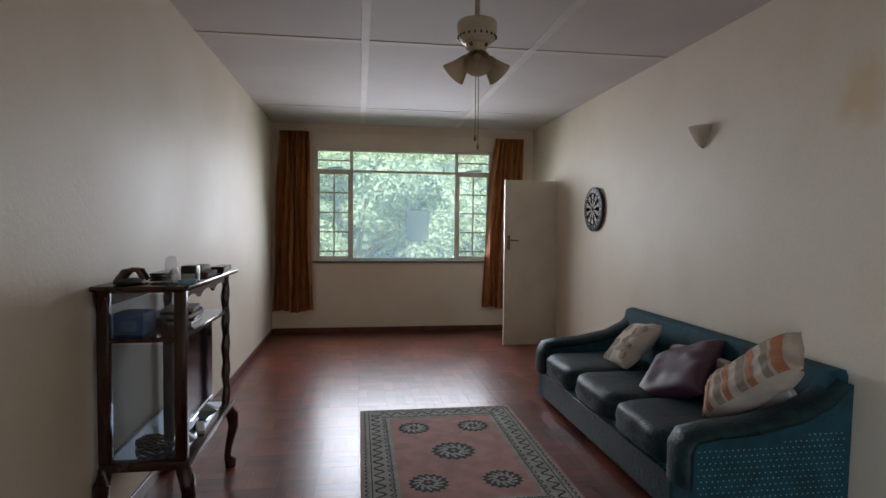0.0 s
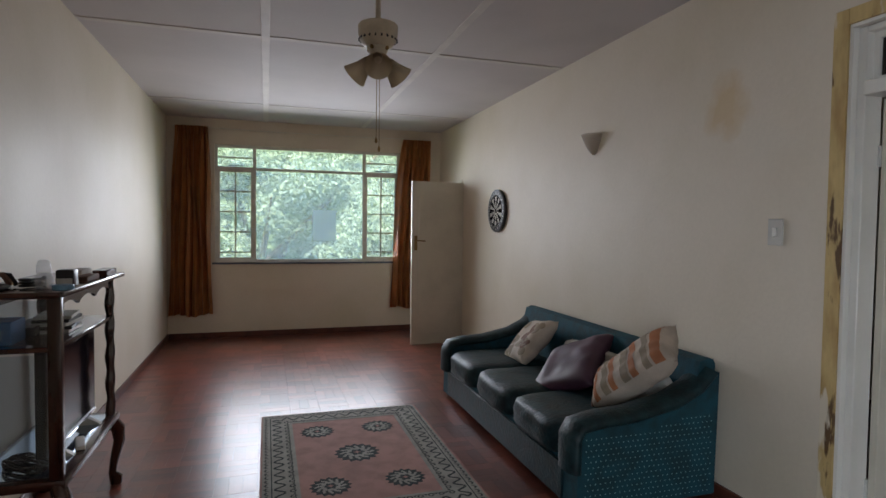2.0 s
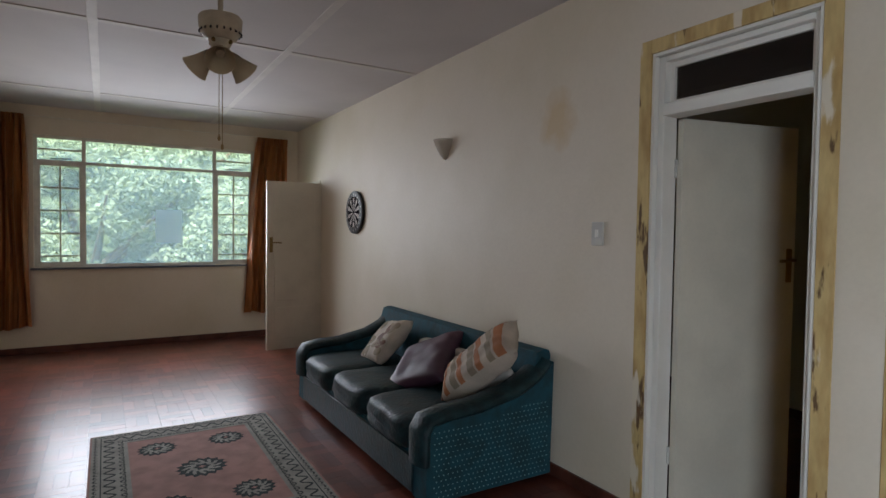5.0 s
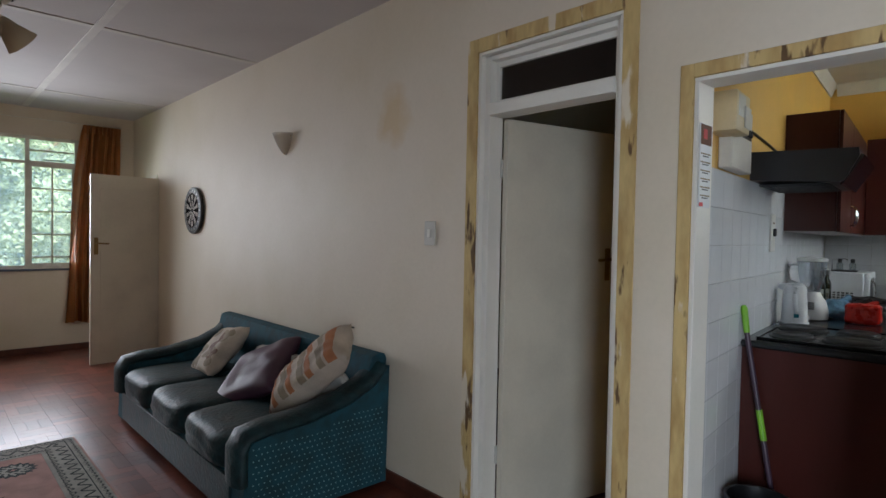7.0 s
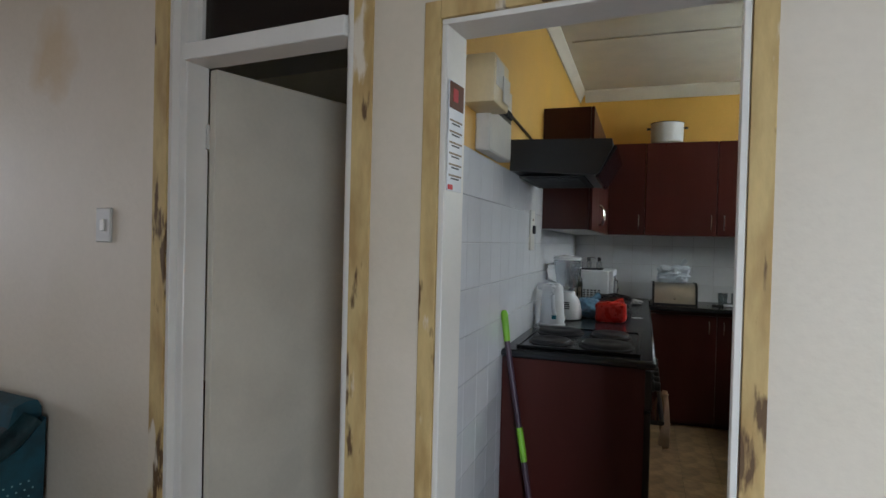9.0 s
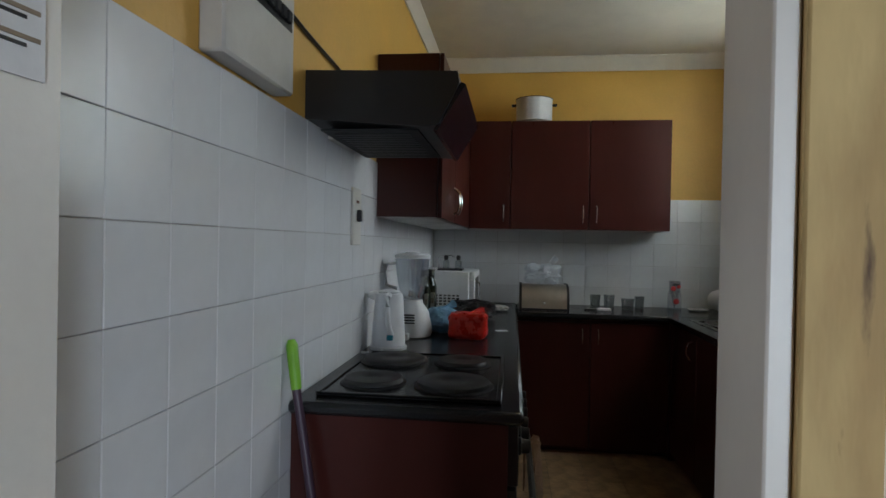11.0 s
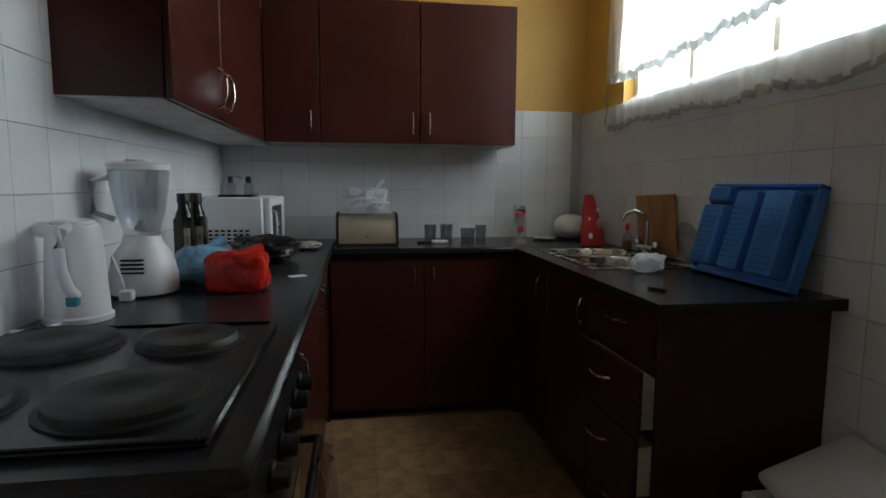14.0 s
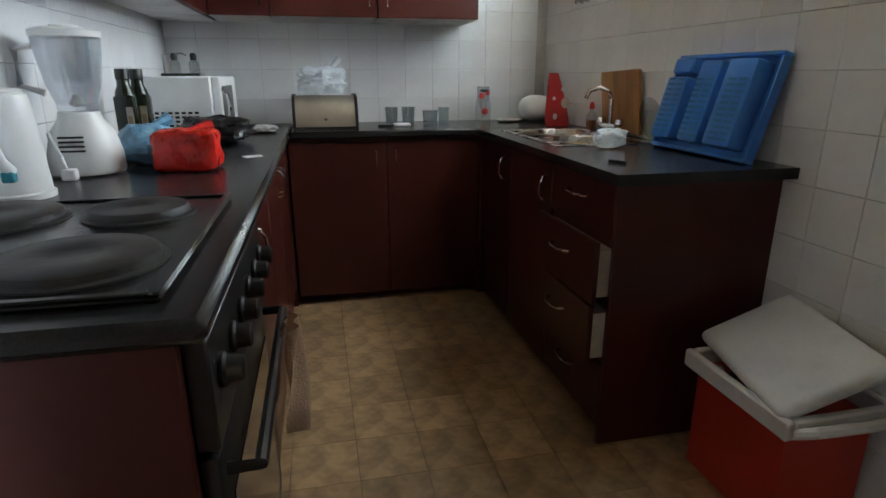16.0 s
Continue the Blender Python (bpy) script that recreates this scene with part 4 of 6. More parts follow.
part("bottom_shelf", bm_box(CX0, CX1 + 0.015, CY0, CY1 + 0.02, 0.362, 0.402, 0.006, 2), M_WOOD, st)
part("shelf_reflection", bm_box(CX0 + 0.03, CX1 - 0.03, CY0 + 0.04, CY1 - 0.04, 0.4025, 0.406), M_SHELFGL, st, "glass shelf liner with window reflection put into its colour")
part("middle_shelf", bm_box(CX0, CX1 - 0.01, CY0 + 0.01, CY1 - 0.01, 0.935, 0.957, 0.004), M_WOOD, st)
part("back_rail", bm_box(CX0, CX0 + 0.018, CY0 + 0.05, CY1 - 0.05, 1.09, 1.164), M_WOOD, st)


def scallop(axis, a, b, where):
    out = [(a, 1.164)]
    for k in range(25):
        f = k / 24
        out.append((a + (b - a) * f, 1.10 + 0.03 * abs(math.sin(math.pi * 3 * f)) ** 0.7))
    out.append((b, 1.164))
    return bm_prism(out, where, where + 0.014, axis)


part("apron", scallop("x", CY0 + 0.05, CY1 - 0.05, CX1 - 0.027), M_WOOD, st, "scalloped apron")
part("apron", bm_prism([(CX0 + 0.04, 1.164), (CX0 + 0.04, 1.155), (CX1 - 0.04, 1.155), (CX1 - 0.04, 1.164)], CY0 + 0.02, CY0 + 0.034, "y"), M_WOOD, st)
for zz in (0.402, 0.957):
    part("side_pane", bm_box(CX0 + 0.04, CX1 - 0.04, CY0 + 0.03, CY0 + 0.034, zz + 0.006, zz + (0.52 if zz < 0.5 else 0.19)), M_TABGLASS, st, "glass side panel")
tv = thing("television", (-0.55, 3.2, 0.406), "flat black television standing inside the display stand", "television")
part("panel", bm_box(-0.555, -0.51, 2.84, 3.55, 0.45, 0.93, 0.005), M_BLACK, tv)
part("screen", bm_box(-0.511, -0.5075, 2.855, 3.535, 0.475, 0.915), M_SCREEN, tv, "dark glossy screen")
part("bezel", bm_box(-0.512, -0.506, 2.84, 3.55, 0.45, 0.462), M_CHROME, tv)
part("bezel", bm_box(-0.512, -0.506, 2.84, 3.55, 0.922, 0.93), M_CHROME, tv)
for y in (2.98, 3.41):
    part("foot", bm_prism([(-0.60, 0.4065), (-0.45, 0.4065), (-0.46, 0.415), (-0.525, 0.452), (-0.54, 0.452)], y, y + 0.03, "y"), M_PALE, tv)
single("remote_control", place(bm_box(-0.02, 0.02, -0.08, 0.08, 0, 0.018, 0.004), Matrix.Translation((-0.465, 3.12, 0.4065)) @ Matrix.Rotation(0.3, 4, "Z")), M_PALE, "grey remote control on the bottom shelf", "remote control")
rc = random.Random(9)
cab_t = thing("cable_bundle", (-0.66, 2.85, 0.41), "tangled black power cables on the bottom shelf", "cable")
for k in range(4):
    pts, px, py = [], -0.70 + 0.05 * k, 2.80 + 0.02 * k
    for i in range(26):
        a = i * 0.55 + k
        pts.append((-0.63 + 0.10 * math.cos(a) * (0.6 + 0.4 * rc.random()) + 0.01 * k, 2.90 + 0.12 * math.sin(a * 0.8) * (0.6 + 0.4 * rc.random()), 0.413 + 0.012 * rc.random() + 0.006 * k))
    part("cable", bm_tube(pts, 0.004, 6), M_RUBBER, cab_t)
# on the middle shelf
bx1 = thing("cardboard_box", (-0.69, 2.9, 0.957), "blue printed cardboard box on the middle shelf", "box")
part("body", bm_box(-0.75, -0.62, 2.80, 2.95, 0.9575, 1.055, 0.003), M_BLUEB, bx1)
part("side_label", bm_box(-0.72, -0.65, 2.7985, 2.8, 0.975, 1.02), M_LBLUE, bx1, "paler printed panel")
for k in range(5):
    single("disc_case", place(bm_box(-0.075, 0.075, -0.1, 0.1, 0, 0.016, 0.002), Matrix.Translation((-0.56, 3.15, 0.9575 + 0.0165 * k)) @ Matrix.Rotation(0.12 * math.sin(k * 2.1), 4, "Z")), M_BLACK if k % 2 else M_PALE, "flat disc case in a small stack", "disc case", group="stack of disc cases")
single("media_player", bm_box(-0.72, -0.6, 2.98, 3.3, 0.9575, 1.0, 0.004), M_BLACK, "flat black media player box", "media player")
# on the top
shoe = thing("dark_sandal", (-0.68, 2.83, 1.188), "dark strapped sandal lying on the stand", "sandal")
part("sole", bm_soft(-0.68, 2.80, 1.200, 0.045, 0.10, 0.011, 3), M_RUBBER, shoe)
part("strap", bm_tube([(-0.72, 2.76, 1.20), (-0.70, 2.80, 1.245), (-0.66, 2.84, 1.25), (-0.64, 2.86, 1.205)], 0.012, 6), M_BROWN, shoe)
part("strap", bm_tube([(-0.72, 2.84, 1.20), (-0.69, 2.87, 1.25), (-0.65, 2.88, 1.245), (-0.63, 2.89, 1.20)], 0.011, 6), M_RUBBER, shoe)
cb = thing("coiled_lead", (-0.56, 2.86, 1.188), "dark coiled lead on the stand", "cable")
part("lead", bm_tube([(-0.56 + 0.045 * math.cos(i * 0.6), 2.86 + 0.045 * math.sin(i * 0.6), 1.194 + 0.0012 * i) for i in range(34)], 0.006, 6), M_RUBBER, cb)
nl = thing("baby_bottle", (-0.50, 2.80, 1.188), "clear feeding bottle with domed cap standing", "bottle")
part("bottle", bm_lathe([(0.034, 0), (0.036, 0.01), (0.034, 0.04), (0.03, 0.06), (0.022, 0.07)], -0.50, 2.80, 20, z=1.188), M_CLEAR, nl)
part("cap", bm_lathe([(0.026, 0.07), (0.027, 0.08), (0.026, 0.105), (0.018, 0.122), (0.0, 0.126)], -0.50, 2.80, 20, z=1.188), M_CLEAR, nl, "clear domed cap")
sp = thing("speaker_box", (-0.455, 2.92, 1.188), "small black cube with glossy top", "speaker")
part("body", bm_box(-0.49, -0.42, 2.90, 2.97, 1.1885, 1.262, 0.006, 2), M_BLACK, sp)
part("grille", bm_box(-0.485, -0.425, 2.898, 2.9, 1.195, 1.225), M_PALE, sp)
single("blue_tin", bm_lathe([(0.038, 0), (0.04, 0.004), (0.04, 0.016), (0.038, 0.02)], -0.43, 2.80, 24, z=1.188), M_LBLUE, "flat round blue tin", "tin")
single("brown_case", bm_box(-0.50, -0.42, 3.1, 3.3, 1.1885, 1.215, 0.004), M_BROWN, "flat brown leather case on the stand", "case")
single("white_carton", bm_box(-0.53, -0.47, 3.2, 3.36, 1.2155, 1.24, 0.003), M_OFF, "small white carton on the stand", "carton")
single("wooden_box", bm_box(-0.48, -0.41, 3.4, 3.6, 1.1885, 1.222, 0.004), M_WOOD, "flat wooden box with metal clasp", "box")

# ---- kitchen: setting (in its own frame) ----
KL, KF, KR, KH = 0.725, 6.75, -1.46, 2.74
single("kitchen_floor", bm_box(2.83, KF, KR, KL, -0.05, -0.004), M_KSUB, "seams under square vinyl floor tiles", "floor", "structure", kit=True)
single("kitchen_ceiling", bm_box(2.81, KF + 0.1, KR - 0.14, KL + 0.1, KH, KH + 0.09), M_KCEIL, "cream painted kitchen ceiling", "ceiling", "structure", kit=True)
single("wall_kitchen_north", bm_box(3.043, KF + 0.1, KL, KL + 0.1, 0, KH), M_YELL, "yellow painted kitchen wall", "wall", "structure", kit=True)
single("wall_kitchen_east", bm_box(KF, KF + 0.1, KR - 0.14, KL, 0, KH), M_YELL, "yellow painted kitchen wall", "wall", "structure", kit=True)
KW = (4.62, 6.2, 1.66, 2.66)
single("wall_kitchen_south", holed(KR - 0.14, KR, 2.815, KF, 0, KH, [KW], "x"), M_YELL, "yellow painted kitchen wall with window", "wall", "structure", kit=True)
co = bm_prism([(KL, KH), (KL, KH - 0.09), (KL - 0.010, KH - 0.09), (KL - 0.03, KH - 0.035), (KL - 0.05, KH - 0.012), (KL - 0.05, KH)], 3.04, KF, "x")
single("trim", co, M_KCEIL, "moulded white cornice", "cornice", "structure", kit=True)
co = bm_prism([(KF, KH), (KF, KH - 0.09), (KF - 0.012, KH - 0.09), (KF - 0.05, KH - 0.035), (KF - 0.09, KH - 0.012), (KF - 0.09, KH)], KR, KL - 0.05, "y")
single("trim", co, M_KCEIL, "moulded white cornice", "cornice", "structure", kit=True)
co = bm_prism([(KR, KH), (KR, KH - 0.09), (KR + 0.012, KH - 0.09), (KR + 0.05, KH - 0.035), (KR + 0.09, KH - 0.012), (KR + 0.09, KH)], 2.83, KF - 0.09, "x")
single("trim", co, M_KCEIL, "moulded white cornice", "cornice", "structure", kit=True)
single("trim", bm_box(5.4, 5.45, KR + 0.09, KL - 0.09, KH - 0.008, KH, 0.002), M_KCEIL, "ceiling joint strip", "ceiling strip", "structure", kit=True)
# window with lace curtain
w2 = thing("window_2", (5.4, KR - 0.08, 1.66), "kitchen window behind lace curtain", "window", kind="structure", kit=True)
part("window_frame", boxes((4.62, 6.2, KR - 0.10, KR - 0.06, 1.66, 1.70), (4.62, 6.2, KR - 0.10, KR - 0.06, 2.62, 2.66), (4.62, 4.66, KR - 0.10, KR - 0.06, 1.70, 2.62), (6.16, 6.2, KR - 0.10, KR - 0.06, 1.70, 2.62), (5.14, 5.17, KR - 0.10, KR - 0.06, 1.70, 2.62), (5.66, 5.69, KR - 0.10, KR - 0.06, 1.70, 2.62)), M_STEEL, w2)
part("pane", bm_box(4.66, 6.16, KR - 0.082, KR - 0.078, 1.70, 2.62), M_GLASS, w2).visible_shadow = False
lc = thing("lace_curtain", (5.4, KR + 0.03, 1.6), "sheer white lace curtain with embroidered bands", "curtain", kit=True)


def lace(u, v):
    x = 4.45 + 1.86 * u
    return (x, KR + 0.035 + 0.013 * math.sin(x * 38 + 2 * math.sin(v * 3)) + 0.006 * math.sin(x * 91), 1.80 + 0.93 * v + 0.014 * math.sin(x * 8))


part("cloth", bm_sheet(lace, 150, 8, 0), M_SHEER, lc, smooth=80)
part("frill", bm_sheet(lambda u, v: (4.45 + 1.86 * u, KR + 0.028 + 0.02 * math.sin(u * 130) * (1 - v), 1.565 + 0.12 * v + 0.012 * math.sin(u * 25)), 220, 4, 0), M_SHEER, lc, "gathered bottom frill", smooth=80)
part("lace_edge", bm_sheet(lambda u, v: (4.45 + 1.86 * u, KR + 0.042 + 0.014 * math.sin(u * 150), 1.553 + 0.028 * v + 0.012 * math.sin(u * 25) + 0.006 * math.sin(u * 170)), 300, 2, 0), M_LACE, lc, "lace edging", smooth=80)
part("lace_edge", bm_sheet(lambda u, v: (6.31 + 0.02 * v + 0.008 * math.sin(u * 60), KR + 0.04, 1.57 + 1.15 * u), 90, 2, 0), M_LACE, lc, "lace edging", smooth=80)
# a ruffled band along the hem, and one that climbs the cloth
part("embroidered_band", bm_sheet(lambda u, v: (6.24 - 1.74 * u, KR + 0.058 + 0.008 * math.sin(u * 120), 1.785 + 0.008 * math.sin(u * 37) + 0.05 * max(0, 1 - abs(u - 0.76) / 0.5) + 0.04 * v + 0.008 * math.sin(u * 210)), 260, 2, 0), M_LACE, lc, "ruffled lace band", smooth=80)
part("embroidered_band", bm_sheet(lambda u, v: (4.86 + 0.04 * math.sin(u * 6) + (0.08 + 0.05 * (1 - u) ** 3 + 0.014 * math.sin(u * 90)) * v, KR + 0.058 + 0.008 * math.sin(u * 110), 1.83 + 0.88 * u), 160, 3, 0), M_LACE, lc, "ruffled lace band", smooth=80)
for k in range(9):
    x, z, g = 5.09 + 0.16 * (k % 3) * (1 if k % 2 else 0.8), 2.1 + 0.065 * k, 0.8 if k % 2 else -0.8
    pts = [(x + g * 0.05 * (1 - i / 26) * math.cos(i * 0.5), KR + 0.058, z + 0.045 * (1 - i / 26) * math.sin(i * 0.5) - 0.002 * i) for i in range(22)]
    part("embroidered_scroll", bm_tube(pts, 0.0035, 5), M_LACE, lc, "stitched scroll")

# ---- kitchen: cabinets ----


def pull(parent, m, length=0.1):
    """A slim bowed bar handle along z, standing off to -y."""
    pts = [(0, 0, -length / 2), (0, -0.018, -length / 2 + 0.006), (0, -0.028, -length * 0.25), (0, -0.031, 0), (0, -0.028, length * 0.25), (0, -0.018, length / 2 - 0.006), (0, 0, length / 2)]
    part("handle", place(bm_tube(pts, [0.006, 0.006, 0.0045, 0.0045, 0.0045, 0.006, 0.006], 7), m), M_CHROME, parent, "chrome bow handle")


FACE_X = Matrix.Rotation(radians(-90), 4, "Z")   # stands off to -x
FACE_P = Matrix.Rotation(radians(180), 4, "Z")   # stands off to +y
EYE4 = Matrix.Identity(4)


def at(x, y, z, r=EYE4):
    return Matrix.Translation((x, y, z)) @ r


FL = 0.105   # front plane of the north run
stv = thing("oven_unit", (4.3, 0.4, 0), "built-in black electric oven in dark cabinet", "oven", kit=True)
part("end_panel", bm_box(3.93, 3.95, FL + 0.02, KL - 0.01, 0, 0.884, 0.002), M_CAB, stv, "dark red-brown end panel")
part("body", bm_box(3.951, 4.62, FL + 0.025, KL - 0.01, 0.06, 0.884), M_BLACK, stv)
dr = part("oven_door", bm_box(3.96, 4.61, FL - 0.005, FL + 0.024, 0.13, 0.70, 0.006, 2), M_BLACK, stv)
part("door_glass", bm_box(4.02, 4.55, FL - 0.0075, FL - 0.005, 0.2, 0.60), M_SCREEN, dr, "dark oven glass")
part("door_handle", bm_tube([(4.0, FL - 0.005, 0.655), (4.0, FL - 0.05, 0.655), (4.57, FL - 0.05, 0.655), (4.57, FL - 0.005, 0.655)], 0.010, 8), M_BLACK, dr)
part("control_panel", bm_box(3.96, 4.61, FL - 0.008, FL + 0.024, 0.71, 0.872, 0.004), M_BLACK, stv)
for k in range(6):
    part("knob", place(bm_lathe([(0.024, 0), (0.025, 0.006), (0.02, 0.01), (0.018, 0.03), (0.014, 0.033)], 0, 0, 18), at(4.02 + 0.105 * k, FL - 0.008, 0.80) @ Matrix.Rotation(radians(90), 4, "X")), M_BLACK, stv)
tw = thing("tea_towel", (4.45, FL - 0.05, 0.655), "crumpled pinkish tea towel hung on the oven handle", "towel", kit=True)
part("cloth", bm_sheet(lambda u, v: (4.40 + 0.11 * u + 0.015 * math.sin(6 * v), FL - 0.062 - 0.03 * math.sin(math.pi * u) - 0.012 * math.sin(9 * u + 5 * v), 0.672 - 0.24 * v - 0.06 * u * v), 16, 18, 0.006), M_TOWEL, tw, smooth=80)
part("cloth_back", bm_sheet(lambda u, v: (4.40 + 0.09 * u, FL - 0.062 + 0.026 * min(1, v * 4) + 0.004 * math.sin(12 * u), 0.672 - 0.16 * v), 12, 10, 0.005), M_TOWEL, tw, smooth=80)


def base_unit(x0, x1, hinge_right, label):
    u = thing("base_cabinet", ((x0 + x1) / 2, 0.4, 0), label, "cabinet", "base cabinets", kit=True)
    part("body", boxes((x0, x1, FL + 0.03, KL - 0.01, 0.1, 0.884), (x0, x1, FL + 0.08, KL - 0.01, 0, 0.1)), M_CAB, u)
    d = part("door", bm_box(x0 + 0.002, x1 - 0.002, FL + 0.011, FL + 0.029, 0.11, 0.875, 0.002), M_CAB, u)
    pull(d, at(x1 - 0.05 if hinge_right else x0 + 0.05, FL + 0.011, 0.78))


base_unit(4.622, 5.10, False, "dark red-brown base cabinet beside the oven")
base_unit(5.102, 5.60, True, "dark red-brown base cabinet under the worktop")
base_unit(5.602, 6.19, False, "dark red-brown corner base cabinet")
FE = 6.20
for y0, y1, hy in ((0.10, -0.388, -0.335), (-0.390, -0.88, -0.435)):
    u = thing("base_cabinet", (6.45, (y0 + y1) / 2, 0), "dark red-brown double base cabinet under the worktop", "cabinet", "base cabinets", kit=True)
    part("body", boxes((FE + 0.02, KF - 0.01, y1, y0, 0.09, 0.884), (FE + 0.07, KF - 0.01, y1, y0, 0, 0.09)), M_CAB, u)
    d = part("door", bm_box(FE, FE + 0.018, y1 + 0.002, y0 - 0.002, 0.05, 0.86, 0.002), M_CAB, u)
    pull(d, at(FE, hy, 0.775, FACE_X))
FS = -0.895
drw = thing("drawer_unit", (4.98, -1.2, 0), "dark four-drawer unit, two drawers slightly open", "drawer unit", kit=True)
part("body", boxes((4.775, 5.24, KR + 0.01, FS - 0.022, 0.06, 0.884)), M_CAB, drw)
part("end_panel", bm_box(4.755, 4.774, KR + 0.006, FS - 0.004, 0, 0.884, 0.002), M_CAB, drw, "dark red-brown end panel")
for z0, z1, out in ((0.705, 0.872, 0.0), (0.50, 0.70, 0.05), (0.29, 0.495, 0.055), (0.06, 0.285, 0.0)):
    d = part("drawer", bm_box(4.776, 5.238, FS - 0.020 + out, FS - 0.002 + out, z0, z1, 0.002), M_CAB, drw)
    if out:
        part("drawer_box", bm_box(4.785, 5.23, FS - 0.15, FS - 0.0205 + out, z0 + 0.02, z1 - 0.03), M_OFF, d, "white drawer side")
    m = at(5.02, FS - 0.002 + out, (z0 + z1) / 2 + 0.02, FACE_P @ Matrix.Rotation(radians(90), 4, "Y"))
    pull(d, m, 0.12)
for x0, x1, hx in ((5.242, 5.72, 5.29), (5.722, 6.19, 5.80)):
    u = thing("base_cabinet", ((x0 + x1) / 2, -1.2, 0), "dark red-brown sink cabinet", "cabinet", "base cabinets", kit=True)
    part("body", boxes((x0, x1, KR + 0.01, FS - 0.022, 0.08, 0.72), (x0, x1, KR + 0.01, FS - 0.07, 0, 0.08)), M_CAB, u)
    d = part("door", bm_box(x0 + 0.002, x1 - 0.002, FS - 0.020, FS - 0.002, 0.05, 0.872, 0.002), M_CAB, u)
    pull(d, at(hx, FS - 0.002, 0.77, FACE_P))
# filler blocks added so no light leaks through the corner gaps
for y0, y1 in ((FL + 0.003, KL - 0.01), (KR + 0.01, -0.884)):
    u = thing("base_cabinet", (6.45, (y0 + y1) / 2, 0), "dark red-brown filler block added to close a corner light leak", "cabinet", "base cabinets", kit=True)
    part("body", bm_box(6.192, KF - 0.01, y0, y1, 0, 0.884), M_CAB, u)
# worktop: one continuous slab round three sides, with round nosing
wt = thing("worktop", (5.4, 0, 0.885), "black speckled laminate worktop round three sides", "worktop", kit=True)
part("slab", boxes((3.91, KF - 0.001, FL - 0.02, KL - 0.001, 0.885, 0.92), bevel=0.012), M_TOP, wt)
part("slab", boxes((6.165, KF - 0.001, KR + 0.002, FL - 0.0205, 0.885, 0.9196), bevel=0.008), M_TOP, wt)
SA, SB = (5.36, 6.02), (-1.36, -0.97)
for b in ((4.70, SA[0], KR + 0.002, -0.86), (SA[1], 6.1645, KR + 0.002, -0.86), (SA[0], SA[1], KR + 0.002, SB[0]), (SA[0], SA[1], SB[1], -0.86)):
    part("slab", bm_box(*b, 0.885, 0.9192), M_TOP, wt)
# sink
snk = thing("double_sink", (5.69, -1.165, 0.92), "round stainless double sink set in worktop", "sink", kit=True)


def ellipse(cx, cy, a, b, z, n=32):
    return [(cx + a * math.cos(2 * math.pi * k / n), cy + b * math.sin(2 * math.pi * k / n), z) for k in range(n)]


def bowl(cx, cy, a, b):
    bm = bmesh.new()
    rings = [[bm.verts.new(p) for p in ellipse(cx, cy, a * f, b * f, z)] for f, z in ((1.14, 0.921), (1.13, 0.926), (1.04, 0.925), (1.0, 0.918), (0.95, 0.82), (0.85, 0.79), (0.1, 0.785))]
    for p, q in zip(rings, rings[1:]):
        for k in range(32):
            bm.faces.new((p[k], p[(k + 1) % 32], q[(k + 1) % 32], q[k]))
    bm.faces.new(rings[-1])
    return bm


part("deck", boxes((SA[0] - 0.02, SA[1] + 0.02, SB[0] - 0.02, SB[0] + 0.03, 0.9195, 0.9225), (SA[0] - 0.02, SA[1] + 0.02, SB[1] - 0.012, SB[1] + 0.02, 0.9195, 0.9225), (SA[0] - 0.02, SA[0] + 0.03, SB[0] + 0.03, SB[1] - 0.012, 0.9195, 0.9225), (SA[1] - 0.03, SA[1] + 0.02, SB[0] + 0.03, SB[1] - 0.012, 0.9195, 0.9225)), M_STAIN, snk)
for cx in (5.53, 5.85):
    part("bowl", bowl(cx, -1.165, 0.142, 0.165), M_STAIN, snk, "round steel bowl")
tap = thing("mixer_tap", (5.75, -1.39, 0.92), "chrome mixer tap with curved spout", "tap", kit=True)
part("body", bm_tube([(5.68, -1.385, 0.955), (5.82, -1.385, 0.955)], 0.016, 12), M_CHROME, tap)
part("foot", bm_lathe([(0.022, 0), (0.02, 0.01), (0.014, 0.04)], 5.75, -1.385, 16, z=0.9195), M_CHROME, tap)
part("spout", bm_tube([(5.75, -1.385, 0.96), (5.75, -1.385, 1.08), (5.755, -1.37, 1.115), (5.77, -1.33, 1.13), (5.785, -1.29, 1.115), (5.79, -1.275, 1.08)], 0.010, 10), M_CHROME, tap)
for x in (5.665, 5.835):
    part("tap_handle", bm_lathe([(0.012, 0), (0.02, 0.008), (0.018, 0.03), (0.008, 0.035)], x, -1.385, 12, z=0.962), M_CHROME, tap)
